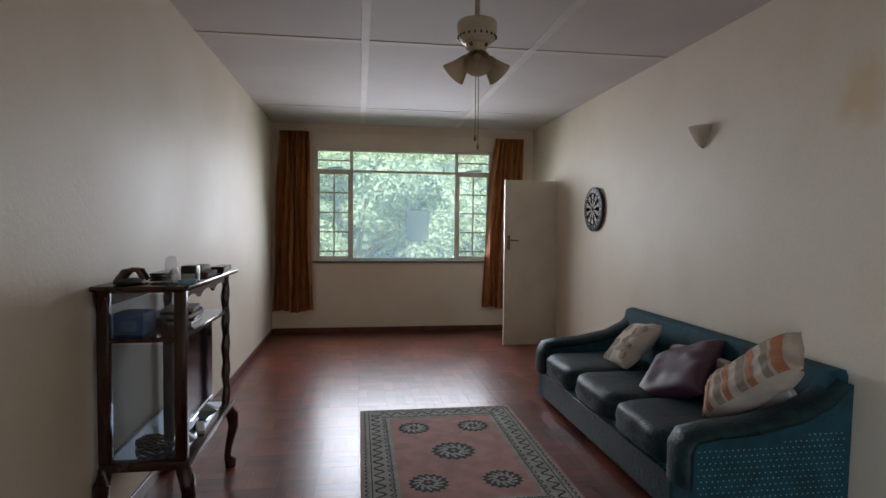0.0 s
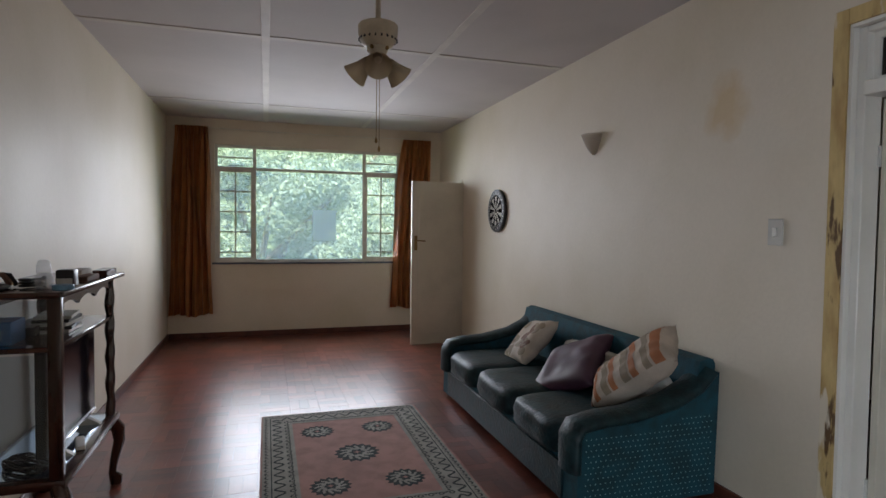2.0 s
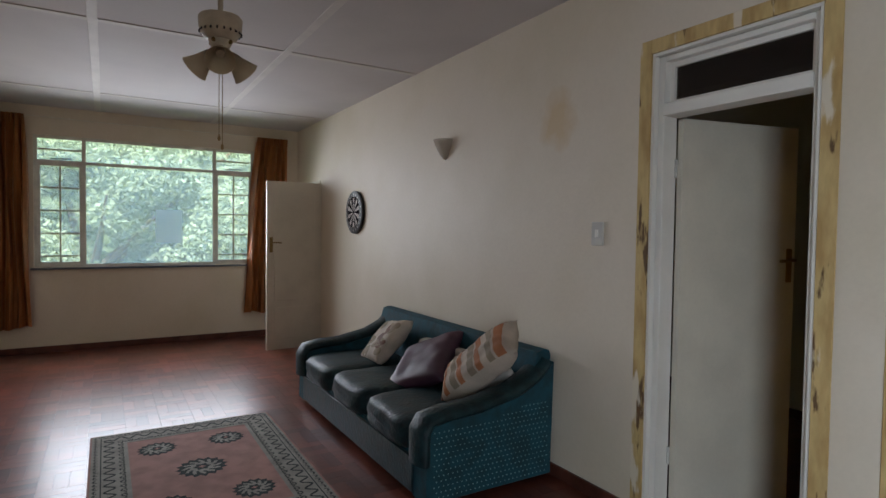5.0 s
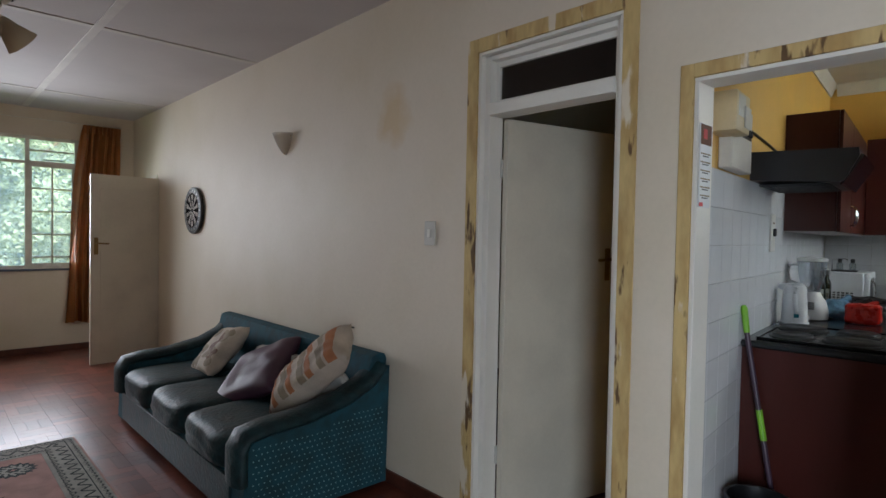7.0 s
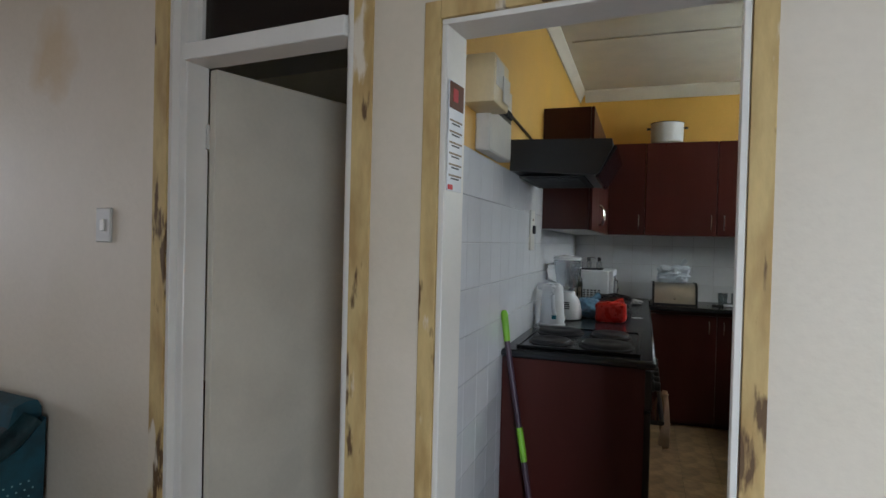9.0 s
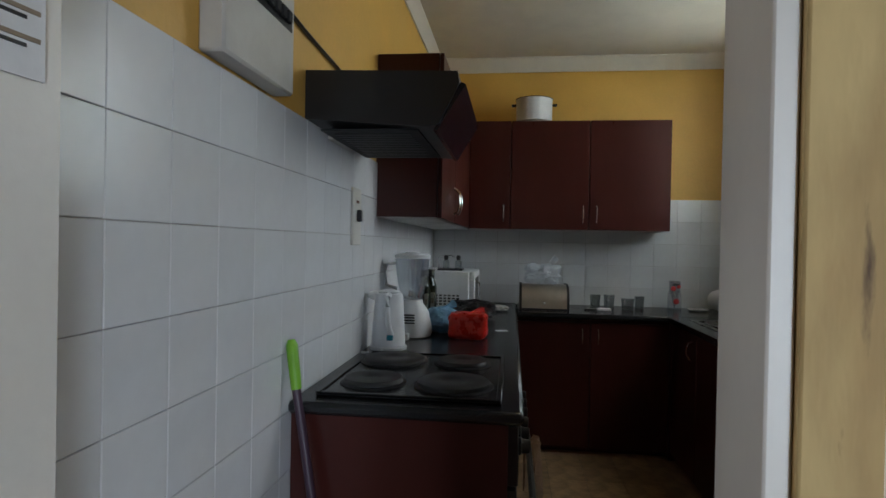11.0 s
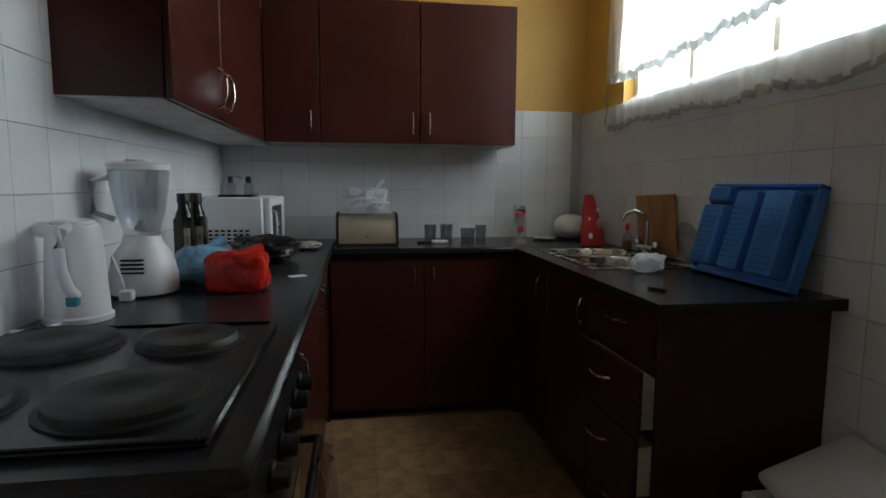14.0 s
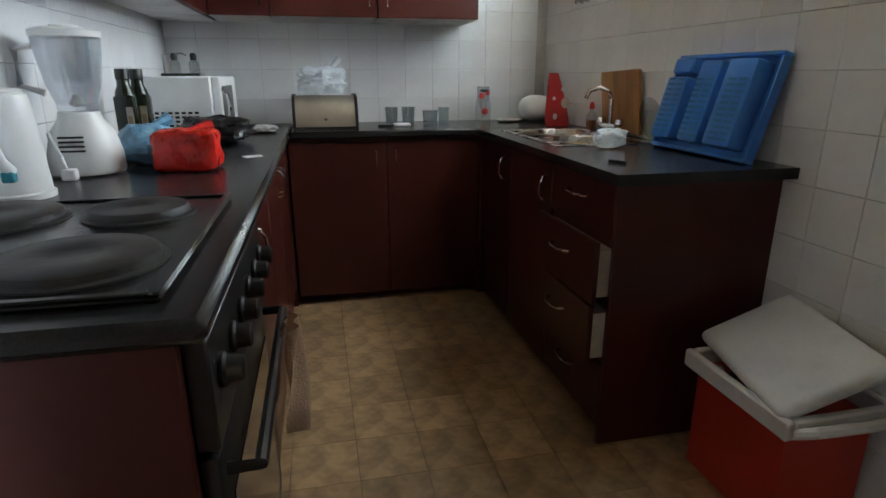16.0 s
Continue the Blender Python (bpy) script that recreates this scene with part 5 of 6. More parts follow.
# hob
hob = thing("electric_hob", (4.28, 0.4, 0.92), "black four-plate electric hob in the worktop", "hob", kit=True)
part("tray", boxes((3.975, 4.60, 0.145, 0.665, 0.9205, 0.929), bevel=0.004), M_HOB, hob)
part("rim", boxes((3.975, 4.60, 0.145, 0.16, 0.929, 0.934), (3.975, 4.60, 0.65, 0.665, 0.929, 0.934), (3.975, 3.99, 0.16, 0.65, 0.929, 0.934), (4.585, 4.60, 0.16, 0.65, 0.929, 0.934), bevel=0.002), M_HOB, hob)
for x, y, r in ((4.13, 0.29, 0.108), (4.44, 0.29, 0.088), (4.13, 0.535, 0.088), (4.44, 0.535, 0.108)):
    p = part("hot_plate", bm_lathe([(r + 0.012, 0.929), (r + 0.012, 0.932), (r + 0.002, 0.934), (r, 0.944), (r * 0.96, 0.947), (r * 0.34, 0.947), (r * 0.3, 0.9445), (0.0005, 0.9445)], x, y, 40), M_PLATE, hob, "cast iron hot plate")
# wall cabinets
uc = thing("wall_cabinet", (5.6, 0.58, 1.46), "dark red-brown wall cabinet beside the hood", "cabinet", "wall cabinets", kit=True)
part("body", bm_box(4.88, KF - 0.001, 0.452, KL - 0.001, 1.468, 2.178, 0.002), M_CAB, uc)
part("underside", bm_box(4.885, KF - 0.002, 0.455, KL - 0.002, 1.463, 1.4675), M_CABIN, uc, "pale cabinet underside")
for x0, x1, hx in ((4.88, 5.45, 5.39), (5.453, 6.376, 5.51)):
    d = part("door", bm_box(x0 + 0.002, x1 - 0.002, 0.432, 0.450, 1.465, 2.178, 0.002), M_CAB, uc)
    pull(d, at(hx, 0.432, 1.575), 0.13)
uf = [(0.430, 0.145, 0.19), (0.143, -0.383, -0.345), (-0.386, -0.917, -0.435)]
for y0, y1, hy in uf:
    u = thing("wall_cabinet", (6.55, (y0 + y1) / 2, 1.46), "dark red-brown wall cabinet with chrome handle", "cabinet", "wall cabinets", kit=True)
    part("body", bm_box(6.396, KF - 0.001, y1, y0, 1.468, 2.205, 0.002), M_CAB, u)
    part("underside", bm_box(6.40, KF - 0.002, y1 + 0.002, y0 - 0.002, 1.463, 1.4675), M_CABIN, u, "pale cabinet underside")
    d = part("door", bm_box(6.376, 6.394, y1 + 0.0015, y0 - 0.0015, 1.465, 2.207, 0.002), M_CAB, u)
    pull(d, at(6.376, hy, 1.572, FACE_X), 0.12)
# hood
hd = thing("cooker_hood", (4.3, 0.5, 1.70), "black slimline cooker hood over the hob", "cooker hood", kit=True)
part("body", bm_prism([(KL - 0.001, 1.705), (0.36, 1.68), (0.335, 1.69), (0.28, 1.80), (0.285, 1.835), (KL - 0.001, 1.845)], 4.02, 4.62, "x"), M_BLACK, hd)
part("visor", bm_prism([(0.352, 1.672), (0.34, 1.672), (0.262, 1.80), (0.275, 1.806), (0.29, 1.79)], 4.03, 4.61, "x"), M_SCREEN, hd, "glossy dark visor")
part("filter", bm_box(4.06, 4.58, 0.40, 0.69, 1.678, 1.683), M_RUBBER, hd)
for k in range(14):
    part("filter_slat", bm_box(4.10 + 0.033 * k, 4.115 + 0.033 * k, 0.43, 0.66, 1.674, 1.678), M_PLATE, hd)
part("lamp_cover", bm_box(4.2, 4.42, 0.695, 0.715, 1.68, 1.69), M_PALE, hd)

# ---- kitchen: things on the walls ----
ks = thing("cooker_switch", (4.53, KL, 1.45), "tall pale cooker isolator switch on tiles", "switch", kit=True)
part("plate", bm_box(4.476, 4.584, KL - 0.018, KL - 0.007, 1.342, 1.556, 0.003), M_PALE, ks)
part("rocker", bm_box(4.52, 4.548, KL - 0.034, KL - 0.018, 1.43, 1.475, 0.004), M_BLACK, ks)
part("indicator", bm_box(4.517, 4.551, KL - 0.0195, KL - 0.018, 1.5, 1.51), M_BROWN, ks)
mb = thing("electricity_meter", (3.35, KL, 1.95), "beige electricity meter box with glass window", "meter", kit=True)
part("case", bm_box(3.30, 3.50, KL - 0.11, KL, 1.84, 2.0, 0.008, 2), M_METER, mb)
part("window", bm_box(3.32, 3.42, KL - 0.112, KL - 0.11, 1.9, 1.985), M_PALE, mb)
part("cover", bm_box(3.40, 3.49, KL - 0.118, KL - 0.112, 1.86, 1.95, 0.003), M_PALE, mb)
fb = thing("fuse_board", (3.6, KL, 1.86), "pale fuse board with black breakers", "fuse box", kit=True)
part("case", bm_box(3.46, 3.80, KL - 0.055, KL, 1.71, 1.99, 0.006), M_PALE, fb)
part("breaker_slot", bm_box(3.56, 3.78, KL - 0.057, KL - 0.055, 1.86, 1.91), M_BLACK, fb)
for k in range(6):
    part("breaker", bm_box(3.57 + 0.033 * k, 3.592 + 0.033 * k, KL - 0.068, KL - 0.057, 1.872, 1.9, 0.002), M_RUBBER, fb)
part("warning_sign", bm_prism([(3.70, 1.93), (3.76, 1.93), (3.73, 1.98)], KL - 0.0565, KL - 0.055, "y"), M_METER, fb, "small triangular sign")
cd = thing("surface_cable", (4.2, KL - 0.01, 1.9), "surface cable running along the yellow wall", "cable", kit=True)
part("cable", bm_tube([(3.795, KL - 0.008, 1.96), (4.0, KL - 0.008, 1.945), (4.4, KL - 0.008, 1.93), (4.88, KL - 0.008, 1.9)], 0.007, 6), M_BLACK, cd)
part("cable", bm_tube([(3.0, KL - 0.008, 2.12), (3.15, KL - 0.008, 2.05), (3.30, KL - 0.008, 1.99)], 0.007, 6), M_PALE, cd)
cal = thing("wall_calendar", (2.83, 0.803, 1.72), "small wall calendar pinned on the door lining", "calendar")
part("sheet", bm_box(2.778, 2.873, 0.797, 0.8, 1.575, 1.875), M_PLWH, cal)
part("picture", bm_box(2.781, 2.87, 0.795, 0.7968, 1.80, 1.872), M_BROWN, cal, "dark printed picture")
part("picture_patch", bm_box(2.80, 2.83, 0.7935, 0.7948, 1.82, 1.855), M_REDP, cal)
for k in range(6):
    part("date_row", bm_box(2.785, 2.866, 0.7955, 0.7968, 1.765 - 0.03 * k, 1.77 - 0.03 * k), M_GREYP, cal, "grey date bar")
    part("date_row", bm_box(2.80, 2.85, 0.7955, 0.7968, 1.757 - 0.03 * k, 1.761 - 0.03 * k), M_BLACK, cal)
part("footer", bm_box(2.781, 2.81, 0.7955, 0.7968, 1.578, 1.592), M_REDP, cal, "red footer")
vent = thing("air_vent", (6.5, KR, 2.45), "small louvred air vent high on the wall", "vent", kit=True)
part("frame", bm_box(6.42, 6.58, KR, KR + 0.012, 2.36, 2.46, 0.003), M_YELL, vent)
for k in range(5):
    part("slat", bm_box(6.43, 6.57, KR + 0.012, KR + 0.018, 2.368 + 0.018 * k, 2.376 + 0.018 * k), M_YELL, vent)
bl = thing("ceiling_bulb", (4.55, -0.30, KH), "bare bulb holder on the kitchen ceiling", "ceiling light", kit=True)
part("holder", bm_lathe([(0.025, -0.07), (0.03, -0.03), (0.05, -0.012), (0.052, 0)], 4.55, -0.30, 18, z=KH), M_PLWH, bl)
part("bulb", bm_soft(4.55, -0.30, KH - 0.105, 0.03, 0.03, 0.04, 2.2, n=10), M_PLWH, bl)

# ---- kitchen: things on the worktop ----
Z = 0.9205
kt = thing("electric_kettle", (4.70, 0.615, Z), "white plastic jug kettle with teal switch", "kettle", kit=True)
kx, ky = 4.72, 0.62
part("body", bm_lathe([(0.066, 0.0), (0.069, 0.006), (0.068, 0.03), (0.062, 0.14), (0.057, 0.215), (0.053, 0.226), (0.028, 0.234)], kx, ky, 32, z=Z), M_PLWH, kt)
part("lid", bm_soft(kx, ky, Z + 0.231, 0.045, 0.045, 0.010, 2.5, n=10), M_PLWH, kt)
part("handle", bm_tube([(kx - 0.045, ky - 0.008, Z + 0.222), (kx - 0.085, ky - 0.012, Z + 0.215), (kx - 0.102, ky - 0.014, Z + 0.18), (kx - 0.10, ky - 0.016, Z + 0.13), (kx - 0.085, ky - 0.02, Z + 0.09), (kx - 0.060, ky - 0.022, Z + 0.068)], [0.013, 0.013, 0.012, 0.012, 0.012, 0.013], 10), M_PLWH, kt)
part("switch", bm_box(kx - 0.078, kx - 0.055, ky - 0.032, ky - 0.008, Z + 0.045, Z + 0.068, 0.003), M_TEALP, kt, "teal switch")
part("base", bm_lathe([(0.074, 0.0), (0.075, 0.012), (0.070, 0.016)], kx, ky, 32, z=Z), M_PLWH, kt)
part("power_lead", bm_tube([(kx - 0.06, ky + 0.0, Z + 0.006), (kx - 0.12, ky + 0.03, Z + 0.005), (kx - 0.13, ky + 0.08, Z + 0.005)], 0.004, 6), M_PLWH, kt)
part("spout", bm_soft(kx + 0.01, ky + 0.06, Z + 0.215, 0.025, 0.03, 0.02, 2.5, n=8), M_PLWH, kt)
bd = thing("blender", (5.05, 0.585, Z), "white blender with clear plastic jug", "blender", kit=True)
bx0, by0 = 5.05, 0.585
part("motor_base", bm_lathe([(0.092, 0), (0.095, 0.01), (0.094, 0.05), (0.08, 0.11), (0.055, 0.145), (0.05, 0.165)], bx0, by0, 32, z=Z + 0.006), M_PLWH, bd)
for k in range(4):
    part("vent_slot", bm_box(bx0 - 0.093, bx0 - 0.085, by0 - 0.03, by0 + 0.03, Z + 0.07 + 0.012 * k, Z + 0.075 + 0.012 * k), M_RUBBER, bd)
part("jug", bm_lathe([(0.048, 0.172), (0.05, 0.19), (0.066, 0.24), (0.078, 0.32), (0.082, 0.365), (0.079, 0.365), (0.075, 0.32), (0.063, 0.24), (0.046, 0.19), (0.0005, 0.182)], bx0, by0, 32, z=Z), M_CLEAR, bd, "clear plastic jug")
part("lid", bm_lathe([(0.083, 0.362), (0.084, 0.378), (0.07, 0.384), (0.035, 0.386), (0.034, 0.392), (0.0005, 0.393)], bx0, by0, 32, z=Z), M_PLWH, bd)
part("inner_cup", bm_lathe([(0.045, 0.25), (0.05, 0.36)], bx0, by0, 24, z=Z), M_CLEAR, bd)
part("blade_hub", bm_lathe([(0.012, 0.183), (0.02, 0.19), (0.008, 0.215)], bx0, by0, 12, z=Z), M_PALE, bd)
part("handle", bm_tube([(bx0 - 0.02, by0 + 0.075, Z + 0.34), (bx0 - 0.02, by0 + 0.12, Z + 0.33), (bx0 - 0.02, by0 + 0.12, Z + 0.24), (bx0 - 0.02, by0 + 0.065, Z + 0.22)], 0.009, 8), M_PLWH, bd)
part("power_lead", bm_tube([(bx0 - 0.03, by0 + 0.075, Z + 0.08), (bx0 - 0.09, by0 + 0.05, Z + 0.12), (bx0 - 0.11, by0 + 0.02, Z + 0.06), (bx0 - 0.115, by0 + 0.01, Z + 0.012)], 0.004, 6), M_PLWH, bd)
part("plug", bm_box(bx0 - 0.13, bx0 - 0.10, by0 - 0.01, by0 + 0.025, Z, Z + 0.03, 0.004), M_PLWH, bd)


def oil_bottle(x, y):
    b = thing("oil_bottle", (x, y, Z), "dark glass oil bottle with paper label", "bottle", "oil bottles", kit=True)
    part("glass", bm_box(x - 0.034, x + 0.034, y - 0.034, y + 0.034, Z, Z + 0.2, 0.012, 2), M_BOTTLE, b)
    part("neck", bm_lathe([(0.033, 0.195), (0.030, 0.212), (0.021, 0.232), (0.020, 0.262)], x, y, 16, z=Z), M_BOTTLE, b)
    part("cap", bm_lathe([(0.023, 0.252), (0.023, 0.285), (0.021, 0.288)], x, y, 16, z=Z), M_BLACK, b)
    part("label", bm_box(x - 0.0355, x - 0.034, y - 0.028, y - 0.006, Z + 0.03, Z + 0.16), M_LABEL, b, "cream paper label")
    part("label_bar", bm_box(x - 0.0363, x - 0.0355, y - 0.024, y - 0.010, Z + 0.10, Z + 0.13), M_GREYP, b)


oil_bottle(5.52, 0.60)
oil_bottle(5.605, 0.578)
mw = thing("microwave", (6.4, 0.55, Z), "white microwave oven with side vents", "microwave", kit=True)
part("case", bm_box(5.98, 6.50, 0.39, 0.715, Z + 0.012, Z + 0.262, 0.006), M_PLWH, mw)
part("door", bm_box(6.0, 6.50, 0.355, 0.389, Z + 0.014, Z + 0.26, 0.008, 2), M_PLWH, mw)
part("door_window", bm_box(6.05, 6.36, 0.3525, 0.355, Z + 0.05, Z + 0.22), M_SCREEN, mw)
part("door_handle", bm_tube([(6.02, 0.354, Z + 0.06), (6.02, 0.33, Z + 0.075), (6.02, 0.325, Z + 0.13), (6.02, 0.33, Z + 0.19), (6.02, 0.354, Z + 0.205)], 0.008, 8), M_CHROME, mw)
for r in range(4):
    for k in range(8):
        part("vent_slot", bm_box(5.978, 5.98, 0.45 + 0.027 * k, 0.467 + 0.027 * k, Z + 0.05 + 0.018 * r, Z + 0.06 + 0.018 * r), M_RUBBER, mw)
for x in (6.03, 6.45):
    for y in (0.43, 0.68):
        part("foot", bm_box(x - 0.015, x + 0.015, y - 0.015, y + 0.015, Z, Z + 0.012), M_RUBBER, mw)
cr = thing("cruet_rack", (6.12, 0.52, Z + 0.262), "small wire rack with dark bottles on the microwave", "cruet rack", kit=True)
part("tray", bm_box(6.05, 6.2, 0.44, 0.6, Z + 0.2625, Z + 0.274, 0.003), M_BLACK, cr)
part("wire", bm_tube([(6.12, 0.6, Z + 0.27), (6.12, 0.6, Z + 0.35), (6.12, 0.52, Z + 0.36), (6.12, 0.5, Z + 0.35)], 0.004, 6), M_CHROME, cr)
for y in (0.47, 0.55):
    j = part("jar", bm_lathe([(0.022, 0.274), (0.022, 0.32), (0.012, 0.33)], 6.11, y, 14, z=Z), M_TUMB, cr)
    part("stopper", bm_lathe([(0.013, 0.33), (0.015, 0.35), (0.01, 0.36)], 6.11, y, 12, z=Z), M_BLACK, j)


def crumpled(name, c, s, material, seed, label, category="plastic bag", knot=None, lumps=0.5, power=2.6):
    t = thing(name, (c[0], c[1], c[2]), label, category, kit=True)
    bm = bm_soft(0, 0, 0, 1, 1, 1, power, 0, seed, 22)
    for v in bm.verts:
        n1 = noise.noise(v.co * 1.7 + Vector((seed, 0, 0)))
        n2 = noise.noise(v.co * 4.3 + Vector((0, seed, 0)))
        k = 1 + lumps * (0.35 * n1 + 0.3 * abs(n2) - 0.1)
        z = max(-0.96, v.co.z * k)
        v.co = Vector((c[0] + v.co.x * k * s[0], c[1] + v.co.y * k * s[1], c[2] + (z + 0.96) * s[2]))
    part("bag", bm, material, t, smooth=25)
    if knot:
        part("tied_ends", bm_tube([(c[0], c[1], c[2] + s[2] * 1.5), (c[0] + knot[0] * 0.5, c[1] + knot[1] * 0.5, c[2] + s[2] * 1.95), (c[0] + knot[0], c[1] + knot[1], c[2] + s[2] * 2.0 + knot[2])], [0.025, 0.012, 0.022], 7), material, t, smooth=25)
    return t


crumpled("red_bag", (5.06, 0.32, Z), (0.062, 0.088, 0.060), M_RED, 2, "shiny red plastic bag tied shut", knot=(0.05, -0.06, 0.0), lumps=0.22, power=7)
crumpled("blue_bag", (5.22, 0.46, Z), (0.09, 0.09, 0.062), M_LBLUE, 5, "pale blue plastic bag tied shut", knot=(0.05, -0.05, 0.01))
crumpled("black_bag", (5.74, 0.345, Z), (0.15, 0.13, 0.055), M_BLKBAG, 7, "crumpled black plastic bag", lumps=0.9)
crumpled("newspaper", (6.20, 0.23, Z), (0.09, 0.085, 0.018), M_PAPER, 11, "crumpled sheet of newspaper", "newspaper")
single("paper_scrap", place(bm_box(-0.02, 0.02, -0.03, 0.03, 0, 0.002), at(5.31, 0.17, Z, Matrix.Rotation(0.4, 4, "Z"))), M_PLWH, "small white paper scrap", "paper", kit=True)
bb = thing("bread_bin", (6.42, -0.1, Z), "steel roll-top bread bin with black ends", "bread bin", kit=True)
roll = [(6.30, Z), (6.58, Z), (6.58, Z + 0.16), (6.42, Z + 0.165), (6.355, Z + 0.15), (6.315, Z + 0.11), (6.30, Z + 0.06)]
part("shell", bm_prism(roll, -0.245, 0.055, "y"), M_SATIN, bb)
for y in (0.055, -0.26):
    part("end_cap", bm_prism([(x + (0.006 if x > 6.4 else -0.008), z if z < Z + 0.01 else z + 0.008) for x, z in roll], y, y + 0.015, "y"), M_BLACK, bb, "black plastic end")
part("bottom_strip", bm_box(6.293, 6.305, -0.245, 0.055, Z, Z + 0.012), M_BLACK, bb)
part("knob", bm_soft(6.296, -0.095, Z + 0.05, 0.01, 0.01, 0.008, 2, n=6), M_CHROME, bb)
crumpled("white_bag", (6.44, -0.09, Z + 0.168), (0.10, 0.125, 0.068), M_CLEARB, 13, "crumpled white plastic bag on the bread bin", knot=(0.0, -0.09, 0.05), lumps=1.1)
crumpled("clear_bag", (5.22, -1.11, Z + 0.006), (0.045, 0.06, 0.036), M_CLEARB, 17, "small clear plastic bag by the sink", lumps=0.8)


def tumbler(x, y, r, h, label):
    single("tumbler", bm_lathe([(r * 0.85, 0), (r, h), (r - 0.003, h), (r * 0.82, 0.008), (0.0005, 0.008)], x, y, 24, z=Z), M_TUMB, label, "glass", kit=True, group="glasses on the worktop")


tumbler(6.60, -0.47, 0.038, 0.09, "clear drinking glass on the worktop")
tumbler(6.62, -0.57, 0.040, 0.09, "clear drinking glass on the worktop")
tumbler(6.52, -0.68, 0.046, 0.075, "wide clear glass jar on the worktop")
tumbler(6.62, -0.78, 0.035, 0.085, "clear drinking glass on the worktop")
kn = thing("cloth_pad", (6.40, -0.46, Z), "black and white dish pad on the worktop", "dish pad", kit=True)
part("pad", place(bm_box(-0.03, 0.03, -0.045, 0.045, 0, 0.016, 0.005), at(6.40, -0.50, Z)), M_PLWH, kn)
part("grip", place(bm_box(-0.02, 0.02, -0.04, 0.04, 0, 0.012, 0.004), at(6.40, -0.41, Z)), M_BLACK, kn)
fj = thing("printed_jar", (6.62, -1.02, Z), "glass jar with dark red and white print", "jar", kit=True)
part("jar", bm_lathe([(0.045, 0), (0.047, 0.01), (0.046, 0.11), (0.038, 0.125), (0.038, 0.20), (0.034, 0.20), (0.034, 0.125), (0.0005, 0.008)], 6.62, -1.02, 24, z=Z), M_CLEAR, fj)
for y, z, r in ((-1.0, 0.15, 0.018), (-1.035, 0.165, 0.014), (-1.02, 0.06, 0.02)):
    part("print_patch", bm_soft(6.574, y, Z + z, 0.004, r, r, 2, n=6), M_REDP, fj)
part("print_patch", bm_soft(6.574, -1.018, Z + 0.178, 0.004, 0.03, 0.008, 2, n=6), M_BLACK, fj)
sc = thing("saucer", (6.55, -1.16, Z), "dark saucer on the worktop", "saucer", kit=True)
part("dish", bm_lathe([(0.03, 0), (0.07, 0.012), (0.068, 0.014), (0.0005, 0.004)], 6.55, -1.16, 24, z=Z), M_PALE, sc)
bw = thing("white_bowl", (6.60, -1.33, Z), "rounded white bowl standing in the corner", "bowl", kit=True)
part("bowl", bm_soft(6.60, -1.345, Z + 0.075, 0.1, 0.1, 0.075, 2.4, n=14), M_PLWH, bw, smooth=80)
rp = thing("red_packet", (6.22, -1.36, Z), "red printed food packet standing upright", "packet", kit=True)
bm = bmesh.new()
rings = []
for k in range(11):
    v = k / 10
    hw, hd, cy = 0.068 * (1 - 0.62 * v ** 1.6), 0.038 * (1 - 0.9 * v), -1.335 + 0.035 * v
    rings.append([bm.verts.new((6.24 + hd * math.cos(a) + 0.004 * math.sin(7 * v + 3 * a), cy + hw * math.sin(a) * (1 + 0.05 * math.sin(9 * v)), Z + 0.275 * v)) for a in [2 * math.pi * i / 20 for i in range(20)]])
for p, q in zip(rings, rings[1:]):
    for i in range(20):
        bm.faces.new((p[i], p[(i + 1) % 20], q[(i + 1) % 20], q[i]))
bm.faces.new(list(reversed(rings[0]))), bm.faces.new(rings[-1])
part("packet", bm, M_REDP, rp, smooth=60)
for y, z, rr_, mt in ((-1.365, 0.12, 0.024, M_CREAMC), (-1.31, 0.05, 0.016, M_PLWH), (-1.30, 0.14, 0.012, M_PLWH), (-1.35, 0.19, 0.010, M_PLWH)):
    part("printed_patch", bm_soft(6.24 - 0.038 * (1 - 0.9 * z / 0.275) + 0.004, y, Z + z, 0.006, rr_, rr_ * 1.2, 2, n=8), mt, rp, "pale printed patch")
sb = thing("soap_bottle", (5.99, -1.41, Z), "small clear soap bottle with red cap", "bottle", kit=True)
part("bottle", bm_lathe([(0.026, 0), (0.026, 0.07), (0.012, 0.085), (0.011, 0.1)], 5.99, -1.41, 16, z=Z + 0.002), M_CLEAR, sb)
part("soap", bm_lathe([(0.023, 0.003), (0.023, 0.045), (0.0005, 0.046)], 5.99, -1.41, 16, z=Z), M_ORNG, sb, "orange liquid soap")
part("cap", bm_lathe([(0.013, 0.1), (0.013, 0.12), (0.008, 0.135)], 5.99, -1.41, 12, z=Z), M_REDP, sb)
mcb = at(5.70, -1.425, Z) @ Matrix.Rotation(radians(-5), 4, "X")
cbd = thing("cutting_board", (5.7, -1.42, Z), "wooden cutting board leaning on the tiles", "cutting board", kit=True)
part("board", place(bm_box(-0.14, 0.20, -0.02, 0.0, 0.003, 0.285, 0.008, 2), mcb @ Matrix.Rotation(0.04, 4, "Y")), M_BOARD, cbd)
gp = thing("clear_plate", (5.44, -1.43, Z), "clear glass plate leaning on the tiles", "plate", kit=True)
part("plate", place(bm_lathe([(0.085, 0), (0.09, 0.004), (0.08, 0.008), (0.0005, 0.006)], 0, 0, 28), at(5.44, -1.40, Z + 0.088) @ Matrix.Rotation(radians(78), 4, "X")), M_TUMB, gp)
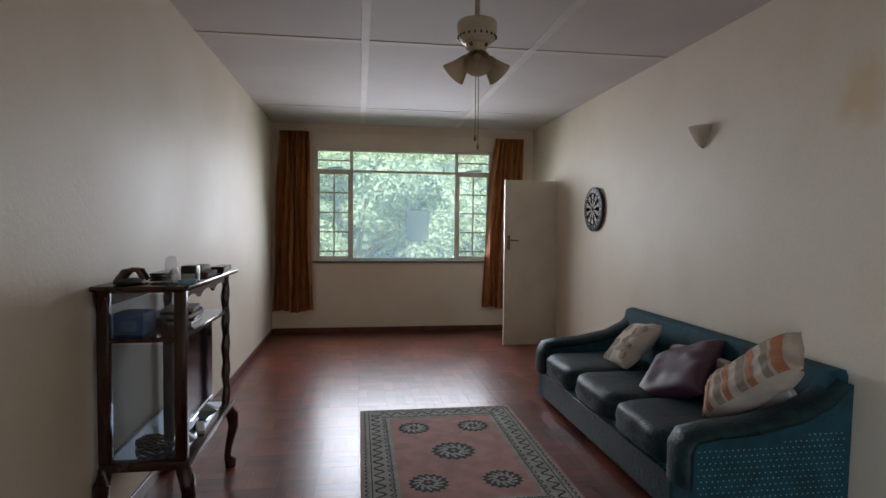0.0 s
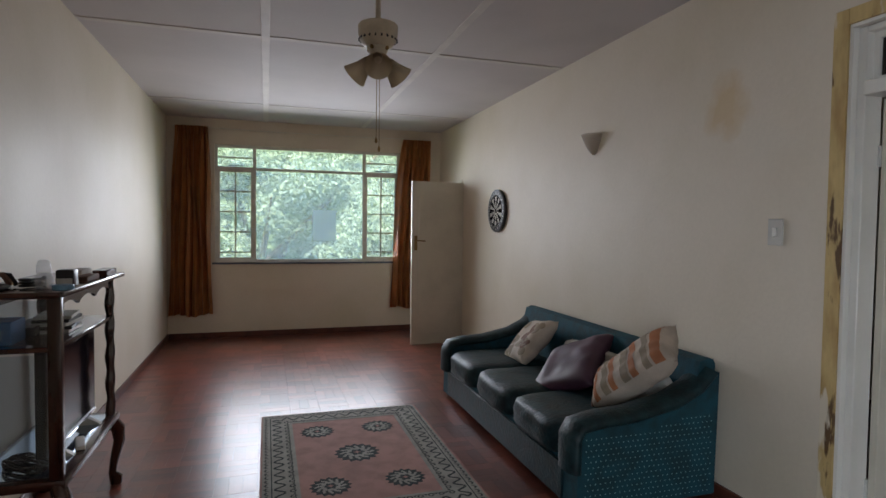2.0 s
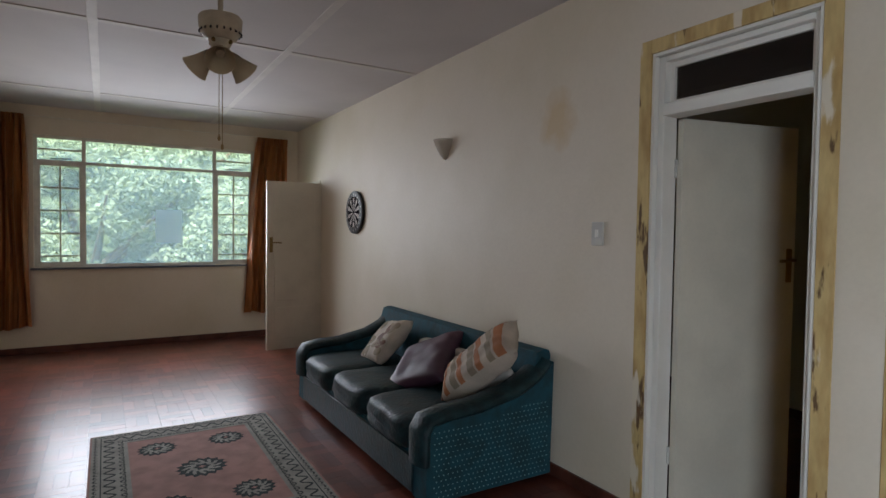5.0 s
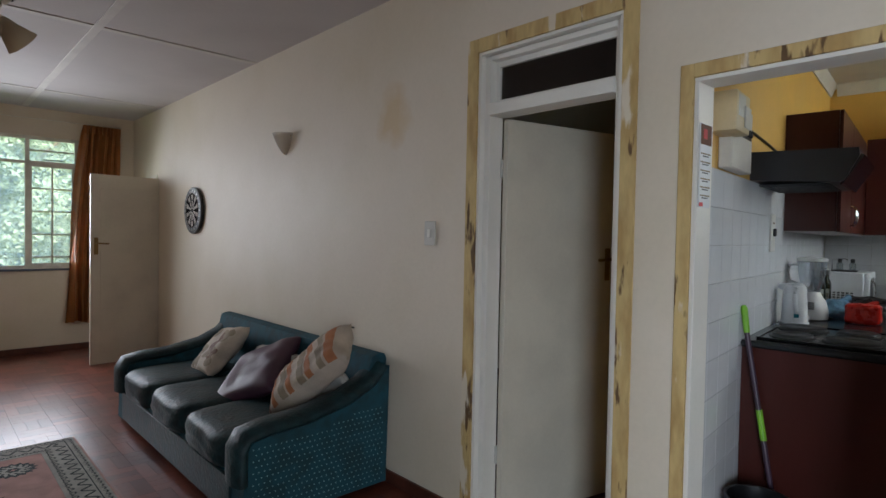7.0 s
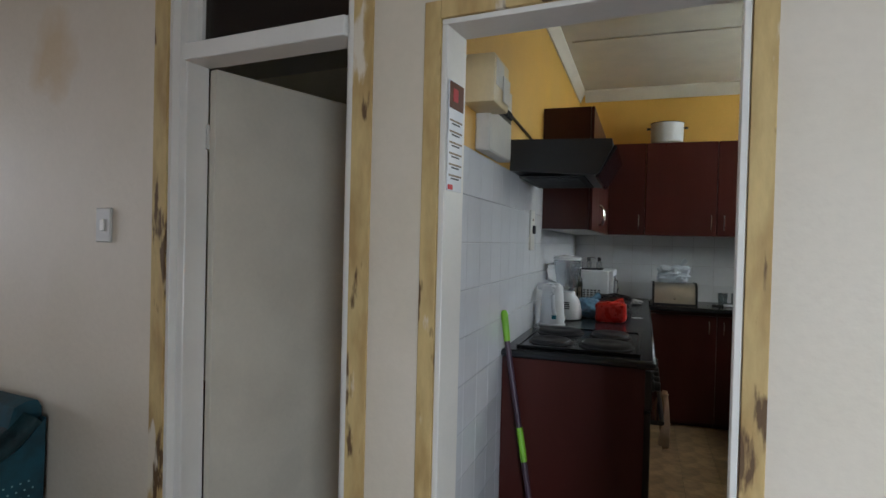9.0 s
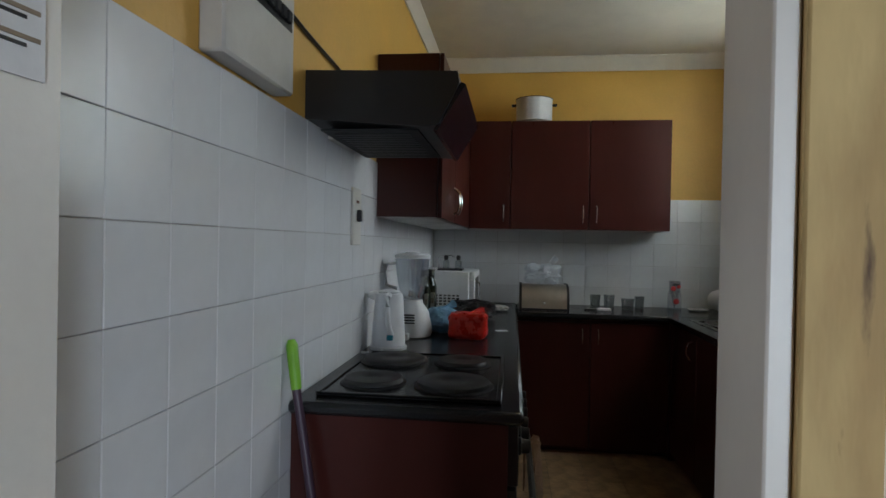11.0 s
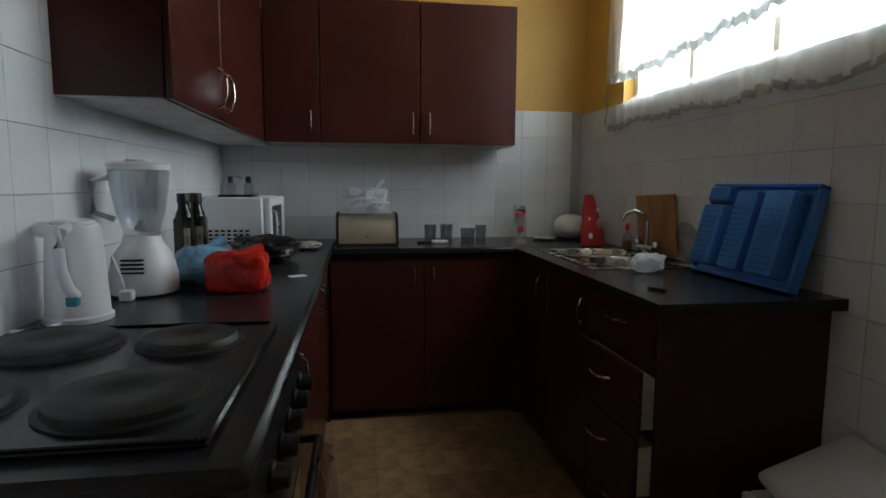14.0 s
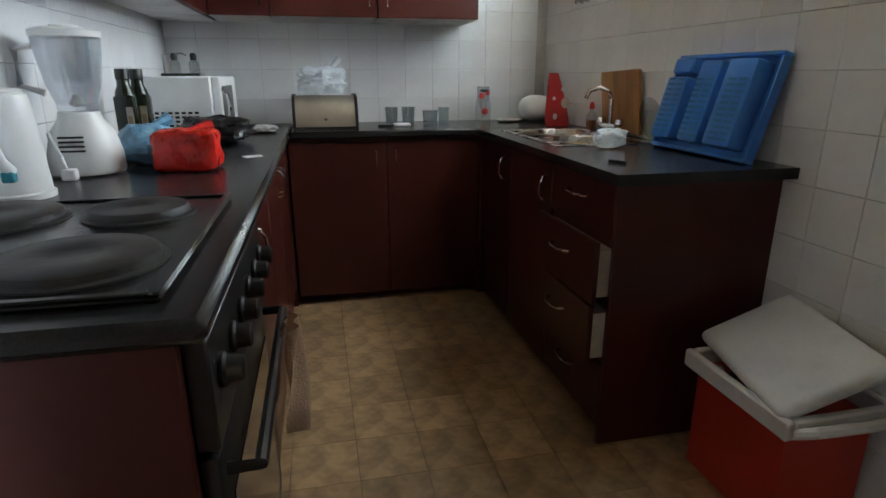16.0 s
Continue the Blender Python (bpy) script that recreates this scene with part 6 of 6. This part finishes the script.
rk = thing("dish_rack", (5.05, -1.4, Z), "blue plastic dish rack leaning against tiles", "dish rack", kit=True)
mr_ = at(5.10, -1.335, Z + 0.004) @ Matrix.Rotation(radians(15), 4, "X") @ Matrix.Diagonal((1.04, 1, 0.92, 1))
# rack frame: x along the wall, z up its face, depth along y
part("tray", place(boxes((-0.30, 0.17, -0.012, 0.0, 0, 0.36), bevel=0.004), mr_), M_BLUE, rk)
part("rim", place(boxes((-0.31, 0.18, -0.02, 0.018, -0.003, 0.012), (-0.31, 0.18, -0.02, 0.018, 0.352, 0.366), (-0.31, -0.296, -0.02, 0.018, 0.012, 0.352), (0.166, 0.18, -0.02, 0.018, 0.012, 0.352), bevel=0.003), mr_), M_BLUE, rk)
for x0, x1, h in ((-0.28, -0.155, 0.07), (-0.115, -0.01, 0.06), (0.035, 0.15, 0.06)):
    top = 0.33 if x1 < 0.1 else 0.27
    part("ridge", place(bm_box(x0, x1, 0.0, h, 0.03, top, 0.012, 2), mr_), M_BLUE, rk)
    for k in range(11):
        for dx in (0.016, 0.062):
            z = 0.05 + 0.0205 * k
            part("slot", place(bm_box(x0 + dx, x0 + dx + 0.034, h - 0.001, h + 0.0012, z, z + 0.009), mr_), M_BLUEB, rk)
part("cutlery_cup", place(boxes((0.045, 0.15, 0.0, 0.05, 0.285, 0.345), bevel=0.006), mr_), M_BLUE, rk)
single("dark_peg", place(bm_box(-0.03, 0.03, -0.008, 0.008, 0, 0.01, 0.002), at(4.90, -0.965, 0.9197, Matrix.Rotation(0.5, 4, "Z"))), M_BLACK, "small dark clothes peg on the worktop", "peg", kit=True)
pt = thing("enamel_pot", (6.5, -0.01, 2.207), "white enamel pot with dark rim on the cabinet", "pot", kit=True)
part("pot", bm_lathe([(0.115, 0.0), (0.125, 0.012), (0.127, 0.17), (0.13, 0.175), (0.124, 0.175), (0.12, 0.02), (0.0005, 0.01)], 6.52, -0.01, 36, z=2.2075), M_PLWH, pt)
part("rim", bm_lathe([(0.130, 0.172), (0.132, 0.177), (0.123, 0.177)], 6.52, -0.01, 36, z=2.2075), M_BLACK, pt, "dark rim")
part("base_dish", bm_lathe([(0.10, 0.0), (0.14, 0.014), (0.138, 0.017), (0.126, 0.014)], 6.52, -0.01, 36, z=2.2075), M_PALE, pt)
for s in (1, -1):
    part("handle", bm_tube([(6.52, -0.01 + 0.126 * s, 2.35), (6.50, -0.01 + 0.155 * s, 2.345), (6.54, -0.01 + 0.155 * s, 2.345), (6.55, -0.01 + 0.126 * s, 2.35)], 0.006, 7), M_BLACK, pt)

# ---- kitchen: things on the floor ----
cl = thing("cooler_box", (4.43, -1.28, 0), "red plastic cooler box with white lid ajar", "cooler box", kit=True)
part("body", bm_prism([(4.285, -1.41), (4.63, -1.41), (4.63, -1.15), (4.285, -1.15)], 0.0, 0.34), M_COOL, cl)
bmc = bmesh.new()
for b in ((4.25, 4.655, -1.45, -1.425, 0.33, 0.385), (4.25, 4.655, -1.135, -1.11, 0.33, 0.385), (4.25, 4.275, -1.425, -1.135, 0.33, 0.385), (4.63, 4.655, -1.425, -1.135, 0.33, 0.385)):
    bm_box(*b, bevel=0.006, bm=bmc)
part("rim", bmc, M_COOLW, cl, "white plastic rim")
part("handle", bm_tube([(4.25, -1.14, 0.35), (4.215, -1.16, 0.375), (4.205, -1.28, 0.38), (4.215, -1.40, 0.375), (4.25, -1.42, 0.35)], 0.014, 8), M_COOLW, cl)
part("lid", place(bm_box(-0.215, 0.215, -0.15, 0.15, 0, 0.045, 0.021, 3), at(4.455, -1.29, 0.435) @ Matrix.Rotation(radians(-12), 4, "Z") @ Matrix.Rotation(radians(-27), 4, "X") @ Matrix.Rotation(radians(-3), 4, "Y")), M_COOLW, cl, "scuffed white lid lying askew")
for k in range(7):
    part("content_scrap", bm_soft(4.30 + 0.045 * k, -1.16 - 0.02 * (k % 3), 0.345, 0.03, 0.025, 0.02, 2.2, 0.3, k, 6), (M_PAPER, M_BROWN, M_BLACK)[k % 3], cl)
br = thing("broom", (4.0, 0.6, 0), "mauve broom handle with green grip leaning on wall", "broom", kit=True)
part("pole", bm_tube([(3.86, 0.52, 0.03), (3.893, 0.69, 0.98)], 0.012, 12), M_MAUVE, br)
part("grip", bm_tube([(3.892, 0.686, 0.96), (3.896, 0.702, 1.075), (3.8965, 0.704, 1.09)], [0.014, 0.016, 0.009], 12), M_GREEN, br, "green grip")
part("band", bm_tube([(3.8796, 0.621, 0.60), (3.8747, 0.596, 0.46)], 0.0145, 12), M_GREEN, br, "green band")
part("band", bm_tube([(3.867, 0.557, 0.24), (3.866, 0.552, 0.21)], 0.0145, 12), M_PALE, br, "pale band")
part("head", bm_box(3.83, 3.89, 0.42, 0.62, 0.0, 0.05, 0.006), M_MAUVE, br)
bk = thing("black_bucket", (3.62, 0.56, 0), "black plastic bucket on the kitchen floor", "bucket", kit=True)
part("bucket", bm_lathe([(0.10, 0), (0.105, 0.005), (0.13, 0.27), (0.138, 0.275), (0.138, 0.285), (0.125, 0.285), (0.1, 0.012), (0.0005, 0.01)], 3.62, 0.56, 32), M_BLACK, bk)

# ---- pieces of floors and walls ----


def tile_mesh(name, w, h, d, material, bevel=0.0012):
    bm = bm_box(-w / 2, w / 2, -d, 0, -h / 2, h / 2)
    bmesh.ops.bevel(bm, geom=[e for e in bm.edges if all(v.co.y < -d * 0.5 for v in e.verts)], offset=bevel, segments=1, affect="EDGES")
    return mesh_of(name, bm, material, 0)


def tile_wall(a0, a1, ztop, m_of, parent_name, label, skip=None):
    """Square glazed tiles in rows down from ztop along a kitchen wall, from a0 to a1."""
    back = thing(parent_name, (0, 0, 0), label, "wall tiles", kind="structure", kit=True)
    s, g = 0.1625, 0.0016
    me = TILE_ME
    n = int((a1 - a0) / s)
    for r in range(11):
        z = ztop - s * (r + 0.5)
        if z < 0.0:
            break
        for k in range(n + 1):
            c = a0 + s * (k + 0.5)
            if c + s / 2 > a1 + 0.01 or (skip and skip(c, z)):
                continue
            ob = new("tile", me)
            ob.parent = back
            ob.matrix_basis = m_of(c, z)
    return back


TILE_ME = tile_mesh("tile", 0.1609, 0.1609, 0.006, M_TILE)
tile_wall(3.05, KF, 1.704, lambda c, z: at(c, KL - 0.0015, z), "wall_tiles_north", "white glazed square wall tiles", lambda c, z: z < 0.86 and c > 4.0)
tile_wall(-KL, -KR, 1.704, lambda c, z: at(KF - 0.0015, -c, z, FACE_X), "wall_tiles_east", "white glazed square wall tiles", lambda c, z: z < 0.86)
tile_wall(2.85, KF, 1.684, lambda c, z: at(c, KR + 0.0015, z, FACE_P), "wall_tiles_south", "white glazed square wall tiles", lambda c, z: z < 0.86 and c > 4.85 or (KW[0] < c < KW[1] and z > KW[2]))
single("grout", boxes((3.045, KF - 0.002, KL - 0.0015, KL - 0.0002, 0, 1.704)), M_GROUT, "grey grout bed", "grout", "structure", kit=True)
single("grout", boxes((KF - 0.0015, KF - 0.0002, KR + 0.002, KL - 0.002, 0, 1.704)), M_GROUT, "grey grout bed", "grout", "structure", kit=True)
single("grout", boxes((2.83, KF - 0.002, KR + 0.0002, KR + 0.0015, 0, 1.655)), M_GROUT, "grey grout bed", "grout", "structure", kit=True)

vf = thing("floor_tiles", (0, 0, 0), "worn brown stone-look vinyl floor tiles", "floor tiles", kind="structure", kit=True)
bmv = bm_box(-0.1033, 0.1033, -0.1043, 0.1043, -0.004, 0.0)
VME = mesh_of("floor_tile", bmv, M_VINYL, 0)
for i in range(17):
    for j in range(10):
        x, y = 2.873 + 0.208 * (i + 0.5), 0.729 - 0.2105 * (j + 0.5)
        if x > 6.42 or y < KR - 0.02:
            continue
        ob = new("floor_tile", VME)
        ob.parent = vf
        ob.location = (x, y, 0)

# parquet: blocks laid three by three in turned squares
pf = thing("parquet", (0, 0, 0), "polished red-brown parquet blocks, worn in places", "floor", kind="structure")
LW, SH = 0.2295, 0.0765
PMEX = mesh_of("parquet_block", bm_box(-LW / 2 + 0.0006, LW / 2 - 0.0006, -SH / 2 + 0.0006, SH / 2 - 0.0006, -0.008, 0.0), M_PARQ, 0)
PMEY = mesh_of("parquet_block", bm_box(-SH / 2 + 0.0006, SH / 2 - 0.0006, -LW / 2 + 0.0006, LW / 2 - 0.0006, -0.008, 0.0), M_PARQ, 0)
vs, fs, made = [], [], 0
for i in range(int(3.70 / LW) + 1):
    for j in range(int((YF - YB) / LW) + 1):
        cx, cy = XL + LW * (i + 0.5), YF - LW * (j + 0.5)
        if cx > XP + T + 0.05:
            continue
        for k in (-1, 0, 1):
            flat = (i + j) % 2 == 0
            x, y = (cx, cy + k * SH) if flat else (cx + k * SH, cy)
            if 1.5 < x < 1.95 and 1.6 < y < 5.4 and made < 90 or -0.4 < x < 0.35 and 2.9 < y < 5.6 and made < 300:
                ob = new("parquet_block", PMEX if flat else PMEY)
                ob.parent, ob.location, made = pf, (x, y, 0), made + 1
                continue
            a, b = ((LW if flat else SH) / 2 - 0.0006, (SH if flat else LW) / 2 - 0.0006)
            n0 = len(vs)
            vs += [(x - a, y - b, 0), (x + a, y - b, 0), (x + a, y + b, 0), (x - a, y + b, 0), (x - a, y - b, -0.008), (x + a, y - b, -0.008), (x + a, y + b, -0.008), (x - a, y + b, -0.008)]
            fs += [(n0, n0 + 1, n0 + 2, n0 + 3)] + [(n0 + q, n0 + 4 + q, n0 + 4 + (q + 1) % 4, n0 + (q + 1) % 4) for q in range(4)]
me = bpy.data.meshes.new("parquet_rest")
me.from_pydata(vs, [], fs)
me.materials.append(M_PARQ)
ob = new("parquet_rest", me)
ob.parent = pf
tagged(ob, kind="stuff")
single("bedroom_floor", bm_box(XP + T, 5.2, 0.9, YF, -0.05, -0.001), M_BASE, "dark polished floor of the next room", "floor", "structure")

# the kitchen things go into the kitchen's frame
for ob in KIT:
    ob.matrix_basis = KM @ ob.matrix_basis
